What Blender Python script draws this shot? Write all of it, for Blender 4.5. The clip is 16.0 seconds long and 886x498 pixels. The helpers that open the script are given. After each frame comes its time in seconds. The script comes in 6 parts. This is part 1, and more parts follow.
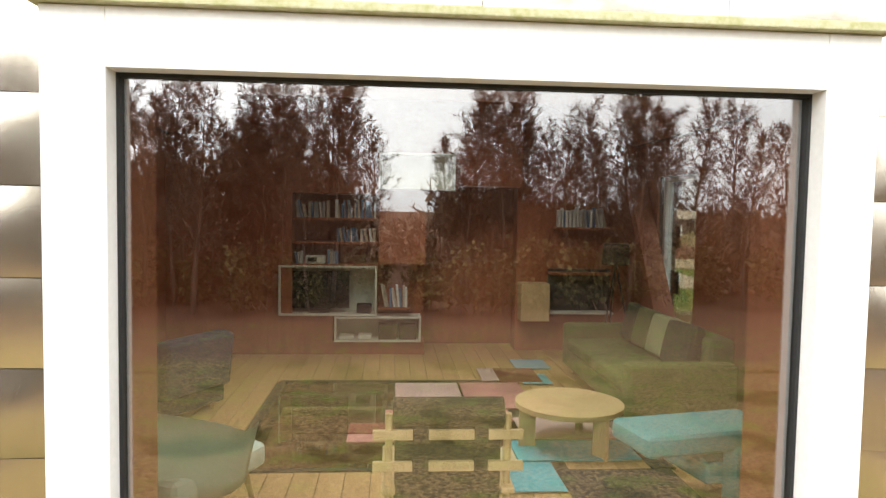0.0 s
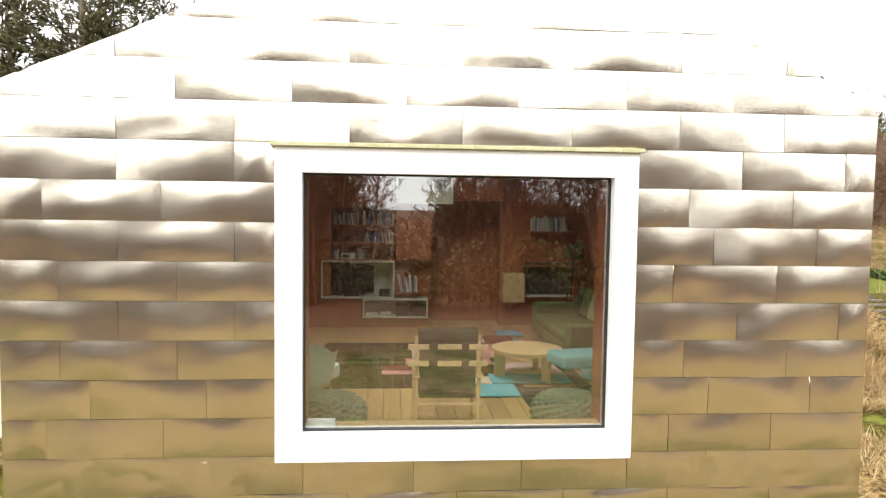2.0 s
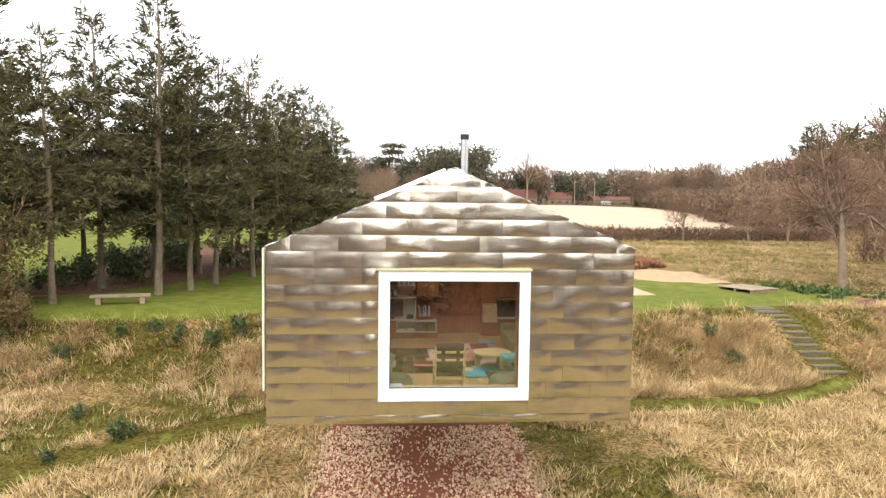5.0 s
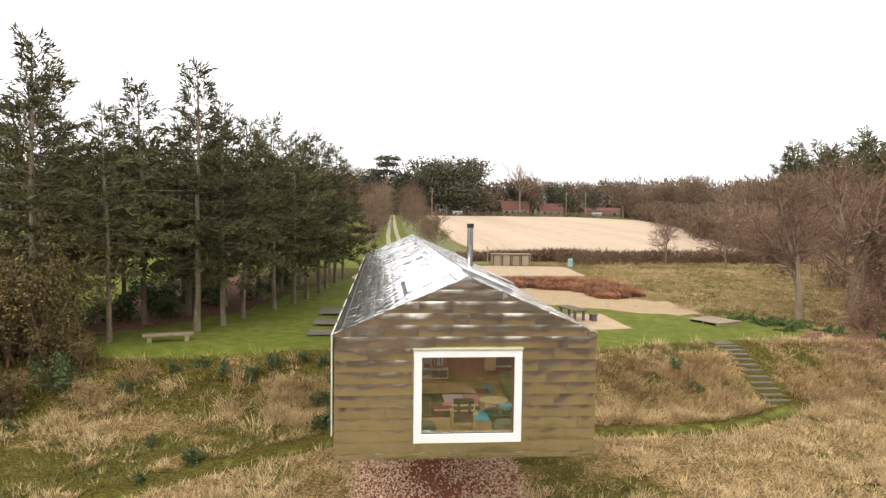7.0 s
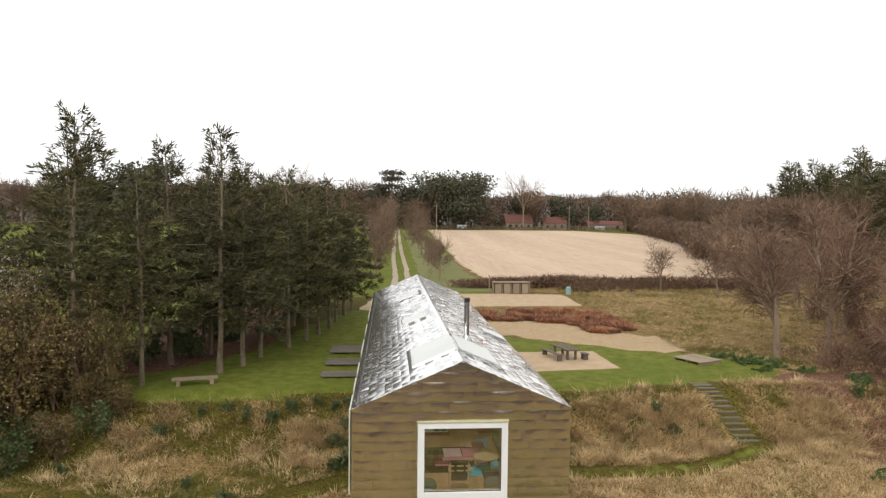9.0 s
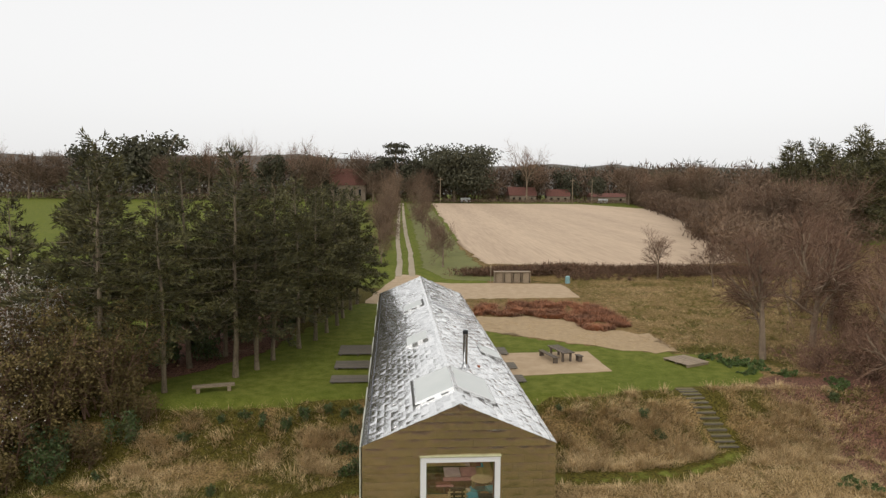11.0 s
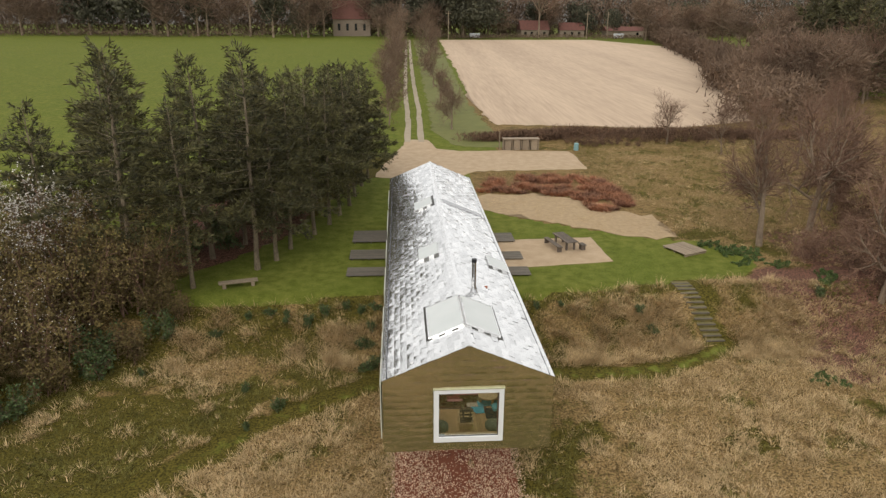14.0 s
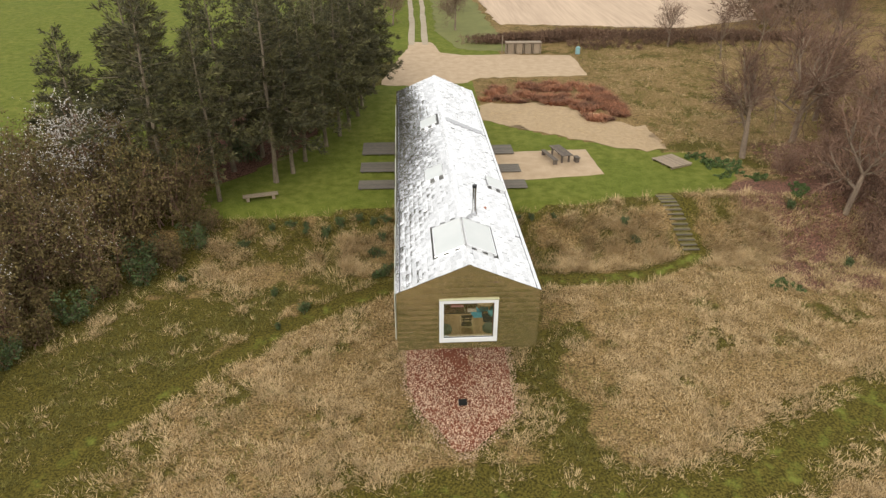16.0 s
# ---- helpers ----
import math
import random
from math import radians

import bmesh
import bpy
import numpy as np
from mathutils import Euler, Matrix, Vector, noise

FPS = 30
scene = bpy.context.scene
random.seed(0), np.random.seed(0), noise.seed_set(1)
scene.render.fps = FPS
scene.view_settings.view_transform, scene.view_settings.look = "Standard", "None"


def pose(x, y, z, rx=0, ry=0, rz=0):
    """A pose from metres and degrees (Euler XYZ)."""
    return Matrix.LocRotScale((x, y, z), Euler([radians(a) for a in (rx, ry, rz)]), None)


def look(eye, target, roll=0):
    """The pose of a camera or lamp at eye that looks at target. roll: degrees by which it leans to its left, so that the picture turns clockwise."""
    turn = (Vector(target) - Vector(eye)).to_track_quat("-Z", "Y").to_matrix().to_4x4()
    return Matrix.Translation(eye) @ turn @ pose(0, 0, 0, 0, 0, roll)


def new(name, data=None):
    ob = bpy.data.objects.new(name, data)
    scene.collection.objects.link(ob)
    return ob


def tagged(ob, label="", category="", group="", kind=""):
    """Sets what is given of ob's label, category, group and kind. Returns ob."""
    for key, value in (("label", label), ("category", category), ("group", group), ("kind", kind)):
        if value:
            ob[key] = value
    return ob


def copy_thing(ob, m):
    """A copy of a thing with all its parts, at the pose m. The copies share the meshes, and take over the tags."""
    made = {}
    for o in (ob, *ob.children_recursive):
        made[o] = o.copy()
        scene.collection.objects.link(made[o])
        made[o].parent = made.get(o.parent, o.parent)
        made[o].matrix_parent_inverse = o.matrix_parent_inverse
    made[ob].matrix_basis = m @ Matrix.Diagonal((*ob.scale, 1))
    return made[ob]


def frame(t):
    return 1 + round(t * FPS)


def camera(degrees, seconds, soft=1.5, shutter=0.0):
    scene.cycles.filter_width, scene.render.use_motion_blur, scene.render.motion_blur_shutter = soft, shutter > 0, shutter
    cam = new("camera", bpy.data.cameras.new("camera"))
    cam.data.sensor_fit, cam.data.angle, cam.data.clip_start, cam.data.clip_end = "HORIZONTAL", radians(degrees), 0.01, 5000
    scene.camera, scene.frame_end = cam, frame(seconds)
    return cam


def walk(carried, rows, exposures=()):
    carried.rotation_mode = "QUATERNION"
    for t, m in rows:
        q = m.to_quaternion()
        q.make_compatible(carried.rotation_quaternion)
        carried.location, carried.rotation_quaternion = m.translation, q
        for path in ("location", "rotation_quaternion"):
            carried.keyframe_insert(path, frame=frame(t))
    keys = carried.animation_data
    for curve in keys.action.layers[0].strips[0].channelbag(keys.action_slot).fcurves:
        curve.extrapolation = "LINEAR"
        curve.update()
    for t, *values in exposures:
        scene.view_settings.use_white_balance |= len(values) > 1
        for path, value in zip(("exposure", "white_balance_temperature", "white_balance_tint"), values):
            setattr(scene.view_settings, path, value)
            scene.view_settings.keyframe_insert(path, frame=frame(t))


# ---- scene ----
cam = camera(66.0, 16.0, soft=1.35)
PATH = [
    (0, (-0.266, -2.392, 2.269), (-0.114, -0.401, 2.155), 1.0),
    (0.5, (-0.311, -2.884, 2.295), (-0.159, -0.893, 2.179), 1.1),
    (1, (-0.366, -3.547, 2.321), (-0.214, -1.556, 2.203), 1.0),
    (1.5, (-0.44, -4.457, 2.37), (-0.288, -2.467, 2.253), 0.8),
    (2, (-0.511, -5.416, 2.454), (-0.36, -3.425, 2.335), 0.8),
    (2.5, (-0.581, -6.584, 2.565), (-0.438, -4.593, 2.443), 0.9),
    (3, (-0.692, -7.752, 2.679), (-0.546, -5.761, 2.554), 0.9),
    (3.5, (-0.825, -9.085, 2.827), (-0.679, -7.094, 2.698), 0.8),
    (4, (-0.944, -10.355, 3.069), (-0.799, -8.364, 2.943), 0.9),
    (4.2, (-0.975, -10.84, 3.17), (-0.830, -8.85, 3.045), 0.85),
    (6.3, (-1.933, -16.059, 5.784), (-1.759, -14.07, 5.662), 0.7),
    (6.5, (-2.07, -16.568, 5.876), (-1.894, -14.579, 5.765), 0.7),
    (7, (-2.248, -17.759, 6.51), (-2.073, -15.769, 6.405), 0.7),
    (7.5, (-2.329, -18.835, 7.25), (-2.158, -16.845, 7.149), 0.7),
    (8, (-2.369, -19.736, 7.991), (-2.201, -17.745, 7.894), 0.6),
    (8.5, (-2.369, -20.587, 8.762), (-2.206, -18.596, 8.67), 0.6),
    (8.7, (-2.38, -20.881, 8.955), (-2.218, -18.889, 8.874), 0.6),
    (11, (-2.445, -23.59, 12.51), (-2.296, -21.604, 12.331), 0.5),
    (11.5, (-2.51, -23.675, 13.25), (-2.364, -21.697, 12.988), 0.5),
    (12, (-2.568, -23.635, 13.979), (-2.425, -21.67, 13.637), 0.5),
    (12.5, (-2.559, -23.666, 14.707), (-2.422, -21.716, 14.282), 0.5),
    (13, (-2.571, -23.665, 15.569), (-2.438, -21.733, 15.068), 0.5),
    (13.5, (-2.612, -23.806, 16.46), (-2.485, -21.897, 15.878), 0.4),
    (14, (-2.631, -24.124, 17.363), (-2.509, -22.24, 16.704), 0.3),
    (14.5, (-2.669, -24.665, 18.264), (-2.553, -22.81, 17.525), 0.3),
    (15, (-2.804, -25.522, 19.108), (-2.69, -23.699, 18.294), 0.3),
    (15.5, (-2.919, -26.592, 19.988), (-2.808, -24.808, 19.091), 0.3),
    (16, (-2.925, -27.674, 20.85), (-2.819, -25.921, 19.892), 0.2),
]
EXPOSURES = [(0, 1.27), (1, 1.27), (2, 1.17), (4, 1.24), (6.5, 0.7), (8.5, 0.3), (11, -0.25), (13, -0.25), (14.5, 0.05), (16, 0.22)]
walk(cam, [(t, look(eye, target, roll)) for t, eye, target, roll in PATH], EXPOSURES)

# ---- light: an overcast spring sky with a faint broad sun ----
SUN_EL, SUN_AZ = radians(38), radians(200)
world = bpy.data.worlds.new("overcast")
scene.world = world
world.use_nodes = True
wn, wl = world.node_tree.nodes, world.node_tree.links
wn.clear()
sky = wn.new("ShaderNodeTexSky")
sky.sky_type, sky.sun_disc = "NISHITA", False
sky.sun_elevation, sky.sun_rotation = SUN_EL, SUN_AZ
sky.air_density, sky.dust_density, sky.ozone_density = 1.0, 4.0, 1.0
grey = wn.new("ShaderNodeHueSaturation")
grey.inputs["Saturation"].default_value = 0.12
thin = wn.new("ShaderNodeBackground")
thin.inputs["Strength"].default_value = 0.05
cloud = wn.new("ShaderNodeBackground")
cloud.inputs["Color"].default_value = (0.96, 0.955, 0.95, 1)
cloud.inputs["Strength"].default_value = 0.95
both = wn.new("ShaderNodeAddShader")
wout = wn.new("ShaderNodeOutputWorld")
wl.new(sky.outputs[0], grey.inputs["Color"])
wl.new(grey.outputs[0], thin.inputs["Color"])
wl.new(thin.outputs[0], both.inputs[0])
wl.new(cloud.outputs[0], both.inputs[1])
wl.new(both.outputs[0], wout.inputs[0])
sun = new("sun", bpy.data.lights.new("sun", "SUN"))
sun.data.energy, sun.data.angle, sun.data.color = 0.6, radians(25), (1, 0.96, 0.9)
sun.matrix_world = look((0, 0, 50), Vector((0, 0, 50)) - Vector((math.sin(SUN_AZ) * math.cos(SUN_EL), math.cos(SUN_AZ) * math.cos(SUN_EL), math.sin(SUN_EL))))


# ---- materials ----
def mat(name, a, b=None, scale=3.0, rough=0.7, bump=0.2, fine=40.0, metal=0.0, stretch=(1, 1, 1), spread=0.25, spec=0.4, rand=0.0, island=0.0, bumpdist=0.02):
    """Two colours mixed by noise at two scales, with relief; rand and island vary the value from piece to piece."""
    m = bpy.data.materials.new(name)
    m.use_nodes = True
    n, l = m.node_tree.nodes, m.node_tree.links
    p = n["Principled BSDF"]
    b = b or tuple(c * 0.75 for c in a)
    tc = n.new("ShaderNodeTexCoord")
    mp = n.new("ShaderNodeMapping")
    mp.inputs["Scale"].default_value = stretch
    l.new(tc.outputs["Object"], mp.inputs[0])
    n1, n2 = n.new("ShaderNodeTexNoise"), n.new("ShaderNodeTexNoise")
    n1.inputs["Scale"].default_value, n1.inputs["Detail"].default_value = scale, 6
    n2.inputs["Scale"].default_value, n2.inputs["Detail"].default_value = fine, 3
    l.new(mp.outputs[0], n1.inputs["Vector"])
    l.new(mp.outputs[0], n2.inputs["Vector"])
    add = n.new("ShaderNodeMath")
    add.operation = "MULTIPLY_ADD"
    add.inputs[1].default_value, add.inputs[2].default_value = 0.5, 0.0
    l.new(n2.outputs[0], add.inputs[0])
    mix0 = n.new("ShaderNodeMath")
    mix0.operation = "MULTIPLY_ADD"
    mix0.inputs[1].default_value = 0.5
    l.new(n1.outputs[0], mix0.inputs[0])
    l.new(add.outputs[0], mix0.inputs[2])
    ramp = n.new("ShaderNodeValToRGB")
    ramp.color_ramp.elements[0].position, ramp.color_ramp.elements[1].position = 0.5 - spread / 2, 0.5 + spread / 2
    ramp.color_ramp.elements[0].color, ramp.color_ramp.elements[1].color = (*b, 1), (*a, 1)
    l.new(mix0.outputs[0], ramp.inputs[0])
    col = ramp.outputs[0]
    for amount, kind in ((rand, "obj"), (island, "isl")):
        if amount:
            src = n.new("ShaderNodeObjectInfo").outputs["Random"] if kind == "obj" else n.new("ShaderNodeNewGeometry").outputs["Random Per Island"]
            mr = n.new("ShaderNodeMapRange")
            mr.inputs["To Min"].default_value, mr.inputs["To Max"].default_value = 1 - amount, 1 + amount
            l.new(src, mr.inputs["Value"])
            hs = n.new("ShaderNodeHueSaturation")
            l.new(mr.outputs[0], hs.inputs["Value"])
            l.new(col, hs.inputs["Color"])
            col = hs.outputs[0]
    l.new(col, p.inputs["Base Color"])
    p.inputs["Roughness"].default_value, p.inputs["Metallic"].default_value = rough, metal
    p.inputs["Specular IOR Level"].default_value = spec
    if bump:
        bp = n.new("ShaderNodeBump")
        bp.inputs["Strength"].default_value, bp.inputs["Distance"].default_value = bump, bumpdist
        l.new(mix0.outputs[0], bp.inputs["Height"])
        l.new(bp.outputs[0], p.inputs["Normal"])
    return m


def glass_mat(name, tint=(0.9, 0.93, 0.92), gloss=0.07):
    m = bpy.data.materials.new(name)
    m.use_nodes = True
    n, l = m.node_tree.nodes, m.node_tree.links
    n.clear()
    out, mix = n.new("ShaderNodeOutputMaterial"), n.new("ShaderNodeMixShader")
    tr, gl, fr = n.new("ShaderNodeBsdfTransparent"), n.new("ShaderNodeBsdfGlossy"), n.new("ShaderNodeLayerWeight")
    tr.inputs[0].default_value, gl.inputs["Roughness"].default_value = (*tint, 1), 0.0
    fr.inputs["Blend"].default_value = 0.5
    pw, ma = n.new("ShaderNodeMath"), n.new("ShaderNodeMath")
    pw.operation, pw.inputs[1].default_value = "POWER", 4.0
    ma.operation, ma.inputs[1].default_value, ma.inputs[2].default_value = "MULTIPLY_ADD", 0.7, gloss
    l.new(fr.outputs["Facing"], pw.inputs[0]), l.new(pw.outputs[0], ma.inputs[0])
    l.new(ma.outputs[0], mix.inputs[0]), l.new(tr.outputs[0], mix.inputs[1])
    l.new(gl.outputs[0], mix.inputs[2]), l.new(mix.outputs[0], out.inputs[0])
    return m


def metal_mat(name, base, rough, warp, rand=0.06, island=0.0):
    """Mirror-finish sheet: streaky dullness and slow dents in the sheet."""
    m = mat(name, base, tuple(c * 0.86 for c in base), scale=2.5, rough=rough, bump=0, metal=0.97, rand=rand, island=island)
    n, l = m.node_tree.nodes, m.node_tree.links
    p = n["Principled BSDF"]
    tc, nz = n.new("ShaderNodeTexCoord"), n.new("ShaderNodeTexNoise")
    oi, ad = n.new("ShaderNodeObjectInfo"), n.new("ShaderNodeVectorMath")
    mu = n.new("ShaderNodeMath")
    mu.operation, mu.inputs[1].default_value = "MULTIPLY", 37.0
    l.new(oi.outputs["Random"], mu.inputs[0])
    l.new(tc.outputs["Object"], ad.inputs[0]), l.new(mu.outputs[0], ad.inputs[1])
    nz.inputs["Scale"].default_value, nz.inputs["Detail"].default_value = 2.6, 1.0
    l.new(ad.outputs[0], nz.inputs["Vector"])
    bp = n.new("ShaderNodeBump")
    bp.inputs["Strength"].default_value, bp.inputs["Distance"].default_value = warp, 0.02
    l.new(nz.outputs[0], bp.inputs["Height"]), l.new(bp.outputs[0], p.inputs["Normal"])
    rr = n.new("ShaderNodeMapRange")
    rr.inputs["To Min"].default_value, rr.inputs["To Max"].default_value = rough * 0.75, rough * 1.4
    l.new(nz.outputs[0], rr.inputs["Value"]), l.new(rr.outputs[0], p.inputs["Roughness"])
    return m


METAL = metal_mat("brushed_steel_sheet", (0.87, 0.80, 0.665), 0.17, 0.5)
METAL_ROOF = metal_mat("roof_steel_sheet", (0.82, 0.815, 0.80), 0.15, 0.45, 0.10, 0.14)
METAL_DARK = mat("dark_steel_backing", (0.10, 0.095, 0.08), rough=0.5, metal=0.6)
GUTTER = mat("dark_gutter", (0.03, 0.03, 0.035), rough=0.5)
FLUE_STEEL = mat("flue_steel", (0.55, 0.55, 0.55), (0.4, 0.4, 0.4), rough=0.25, metal=1.0, bump=0.05)
WHITE_PAINT = mat("white_painted_frame", (0.80, 0.80, 0.78), (0.74, 0.74, 0.71), scale=1.5, rough=0.45, bump=0.05)
MOSS_BOARD = mat("mossy_drip_board", (0.62, 0.60, 0.45), (0.30, 0.30, 0.10), scale=9, rough=0.8, spread=0.5)
SEAL = mat("black_rubber_seal", (0.02, 0.02, 0.02), rough=0.6)
GLASS = glass_mat("window_glass", gloss=0.21)
SKYGLASS = mat("blinded_skylight_glass", (0.66, 0.67, 0.64), (0.60, 0.62, 0.59), scale=1, rough=0.5, bump=0, spec=0.2)
FLOORGLASS = glass_mat("floor_glass", (0.8, 0.88, 0.82), 0.04)
PLY = mat("red_brown_plywood", (0.34, 0.115, 0.05), (0.26, 0.08, 0.035), scale=2, fine=14, stretch=(1, 1, 0.15), rough=0.45, bump=0.05)
OAK = mat("oak_floorboard", (0.50, 0.32, 0.14), (0.40, 0.24, 0.10), scale=3, fine=30, stretch=(6, 0.6, 1), rough=0.45, bump=0.05, rand=0.12)
PALE_WOOD = mat("pale_ash_wood", (0.66, 0.48, 0.25), (0.55, 0.37, 0.18), scale=4, stretch=(1, 1, 0.3), rough=0.45, bump=0.05)
OLIVE_CANVAS = mat("dark_olive_canvas", (0.08, 0.06, 0.035), (0.05, 0.038, 0.022), fine=120, rough=0.9)
SAGE = mat("sage_wool", (0.66, 0.76, 0.66), (0.58, 0.68, 0.58), fine=160, rough=0.95, bump=0.3)
TURQ = mat("turquoise_wool", (0.15, 0.42, 0.42), (0.11, 0.34, 0.35), fine=160, rough=0.95, bump=0.3)
MOSSGREEN = mat("moss_green_velvet", (0.14, 0.18, 0.055), (0.09, 0.125, 0.035), fine=90, rough=0.9, bump=0.2)
DARKGREEN = mat("dark_green_cushion", (0.045, 0.075, 0.03), fine=90, rough=0.95)
NAVY = mat("dark_navy_wool", (0.025, 0.04, 0.06), fine=120, rough=0.95)
KNIT = mat("grey_green_knit", (0.20, 0.23, 0.15), (0.12, 0.14, 0.09), scale=25, fine=90, rough=1.0, bump=0.5)
BLACK = mat("black_metal", (0.015, 0.015, 0.015), rough=0.5)
CREAM = mat("cream_lacquer", (0.62, 0.62, 0.50), (0.56, 0.56, 0.44), rough=0.5, bump=0.02)
SCREEN = mat("dark_screen", (0.012, 0.014, 0.012), rough=0.15)
BOOKS = [mat("book_cloth_" + w, c, rough=0.8) for w, c in (("white", (0.7, 0.68, 0.6)), ("grey", (0.35, 0.36, 0.34)), ("buff", (0.5, 0.42, 0.3)), ("blue", (0.12, 0.2, 0.3)))]
RUGS = {w: mat("rug_" + w, c, fine=120, rough=1.0, bump=0.4) for w, c in dict(pink=(0.55, 0.24, 0.22), rose=(0.62, 0.42, 0.38), teal=(0.10, 0.42, 0.48), dark=(0.03, 0.03, 0.035), red=(0.22, 0.05, 0.04), blue=(0.2, 0.42, 0.55), cream=(0.58, 0.46, 0.32)).items()}
WEATHERED = mat("weathered_timber", (0.34, 0.265, 0.18), (0.20, 0.15, 0.10), scale=3, fine=25, stretch=(1, 8, 8), rough=0.85, bump=0.3, rand=0.15)
DECKING = mat("grey_decking", (0.17, 0.145, 0.11), (0.105, 0.09, 0.07), scale=3, fine=30, stretch=(1, 8, 1), rough=0.8, bump=0.3, rand=0.15)
TWIG_DARK = mat("dark_alder_twigs", (0.17, 0.108, 0.075), (0.095, 0.06, 0.042), rough=0.95, bump=0, rand=0.2, island=0.3)
BARK = mat("grey_brown_bark", (0.30, 0.225, 0.15), (0.16, 0.115, 0.08), scale=4, fine=18, stretch=(1, 1, 0.25), rough=0.95, bump=0.6, rand=0.15)
BARK_LIGHT = mat("pale_lichened_bark", (0.25, 0.20, 0.13), (0.12, 0.09, 0.06), scale=3, fine=18, stretch=(1, 1, 0.3), rough=0.95, bump=0.6, rand=0.15)
TWIG = mat("purple_brown_twigs", (0.24, 0.145, 0.092), (0.13, 0.075, 0.05), rough=0.95, rand=0.2, island=0.3)
NEEDLE = mat("dark_conifer_needles", (0.122, 0.108, 0.037), (0.038, 0.037, 0.013), scale=0.5, fine=2.0, rough=0.7, bump=0, rand=0.2, island=0.5)
OLIVE_LEAF = mat("olive_brown_leaves", (0.175, 0.13, 0.04), (0.095, 0.068, 0.024), scale=0.5, rough=0.8, bump=0, rand=0.2, island=0.4)
BLOSSOM = mat("white_blossom", (0.62, 0.58, 0.52), (0.45, 0.42, 0.36), rough=0.8, bump=0, island=0.2)
IVY = mat("dark_ivy_leaves", (0.085, 0.12, 0.034), (0.05, 0.075, 0.022), rough=0.5, bump=0, island=0.4)
LEAF_FAR = mat("far_evergreen_leaves", (0.085, 0.080, 0.045), (0.05, 0.048, 0.03), scale=0.2, rough=0.9, bump=0, rand=0.2, island=0.35)
TWIG_FAR = mat("far_bare_twigs", (0.21, 0.138, 0.088), (0.125, 0.082, 0.053), scale=0.1, rough=0.95, bump=0, rand=0.2, island=0.3)
STRAW = mat("dry_grass_straw", (0.63, 0.465, 0.25), (0.34, 0.235, 0.108), scale=0.7, rough=0.9, bump=0, island=0.3)
GREENBLADE = mat("rough_green_grass", (0.205, 0.178, 0.04), (0.11, 0.098, 0.02), scale=0.7, rough=0.85, bump=0, island=0.3)
HEATHER = mat("rusty_heather", (0.46, 0.20, 0.10), (0.13, 0.075, 0.05), scale=0.45, rough=0.95, bump=0, island=0.45)
STONE = mat("pale_pink_flint", (0.66, 0.50, 0.35), (0.38, 0.22, 0.13), scale=6, rough=0.8, bump=0.3, island=0.35)
REDCLAY = mat("red_clay_soil", (0.24, 0.08, 0.038), (0.14, 0.045, 0.024), scale=3, rough=0.95, bump=0.5, spread=0.4)
SAND = mat("sandy_gravel", (0.50, 0.375, 0.245), (0.33, 0.23, 0.13), scale=1.2, fine=30, rough=0.95, bump=0.5, spread=0.4)
DRYMAT = mat("cut_straw_ground", (0.48, 0.35, 0.20), (0.27, 0.185, 0.10), scale=2.5, fine=14, rough=0.95, bump=0.6, spread=0.45)
STUBBLE = mat("pale_stubble_field", (0.60, 0.45, 0.31), (0.38, 0.275, 0.185), scale=0.12, fine=2.2, stretch=(1, 0.05, 1), rough=0.95, bump=0.3, spread=0.42)
VERGE = mat("track_side_grass", (0.18, 0.175, 0.05), (0.11, 0.115, 0.03), scale=0.6, fine=12, rough=0.95, bump=0.5, spread=0.4)
REDROOF = mat("red_clay_tiles", (0.17, 0.07, 0.05), (0.12, 0.05, 0.038), scale=1, rough=0.85)
FARWALL = mat("pale_rendered_wall", (0.27, 0.21, 0.155), (0.2, 0.155, 0.115), rough=0.9)
GREYCAR = mat("pale_vehicle_paint", (0.6, 0.6, 0.6), rough=0.3)
TEALBIN = mat("blue_green_plastic", (0.25, 0.42, 0.42), rough=0.5)


TABLE_WOOD = mat("dark_weathered_timber", (0.17, 0.135, 0.10), (0.09, 0.07, 0.055), scale=3, fine=25, stretch=(8, 1, 8), rough=0.85, bump=0.3, rand=0.15)
TREAD = mat("trodden_earth_and_grass", (0.20, 0.155, 0.07), (0.10, 0.09, 0.03), scale=2.5, fine=14, rough=0.95, bump=0.4, spread=0.4)
RUT = mat("pale_rut_gravel", (0.42, 0.35, 0.25), (0.28, 0.225, 0.15), scale=0.8, fine=14, rough=0.95, bump=0.4, spread=0.4)
GROUND_IVY = mat("fresh_green_ground_cover", (0.10, 0.15, 0.035), (0.055, 0.085, 0.022), rough=0.6, bump=0, island=0.4)
HEDGE_TWIG = mat("red_brown_hedge_twigs", (0.20, 0.115, 0.07), (0.10, 0.06, 0.036), scale=0.3, rough=0.95, bump=0, island=0.35)
TWIG_PALE = mat("pale_brown_twigs", (0.36, 0.23, 0.15), (0.22, 0.14, 0.09), scale=0.1, rough=0.95, bump=0, island=0.4)
CUSHION_SAGE = mat("pale_moss_cushion", (0.36, 0.40, 0.20), (0.28, 0.32, 0.15), fine=120, rough=0.95)


# ---- shared builders ----
def part(name, bm, material, parent=None, label=""):
    me = bpy.data.meshes.new(name)
    bm.to_mesh(me)
    bm.free()
    me.materials.append(material)
    ob = new(name, me)
    ob.parent = parent
    if label:
        tagged(ob, label)
    return ob


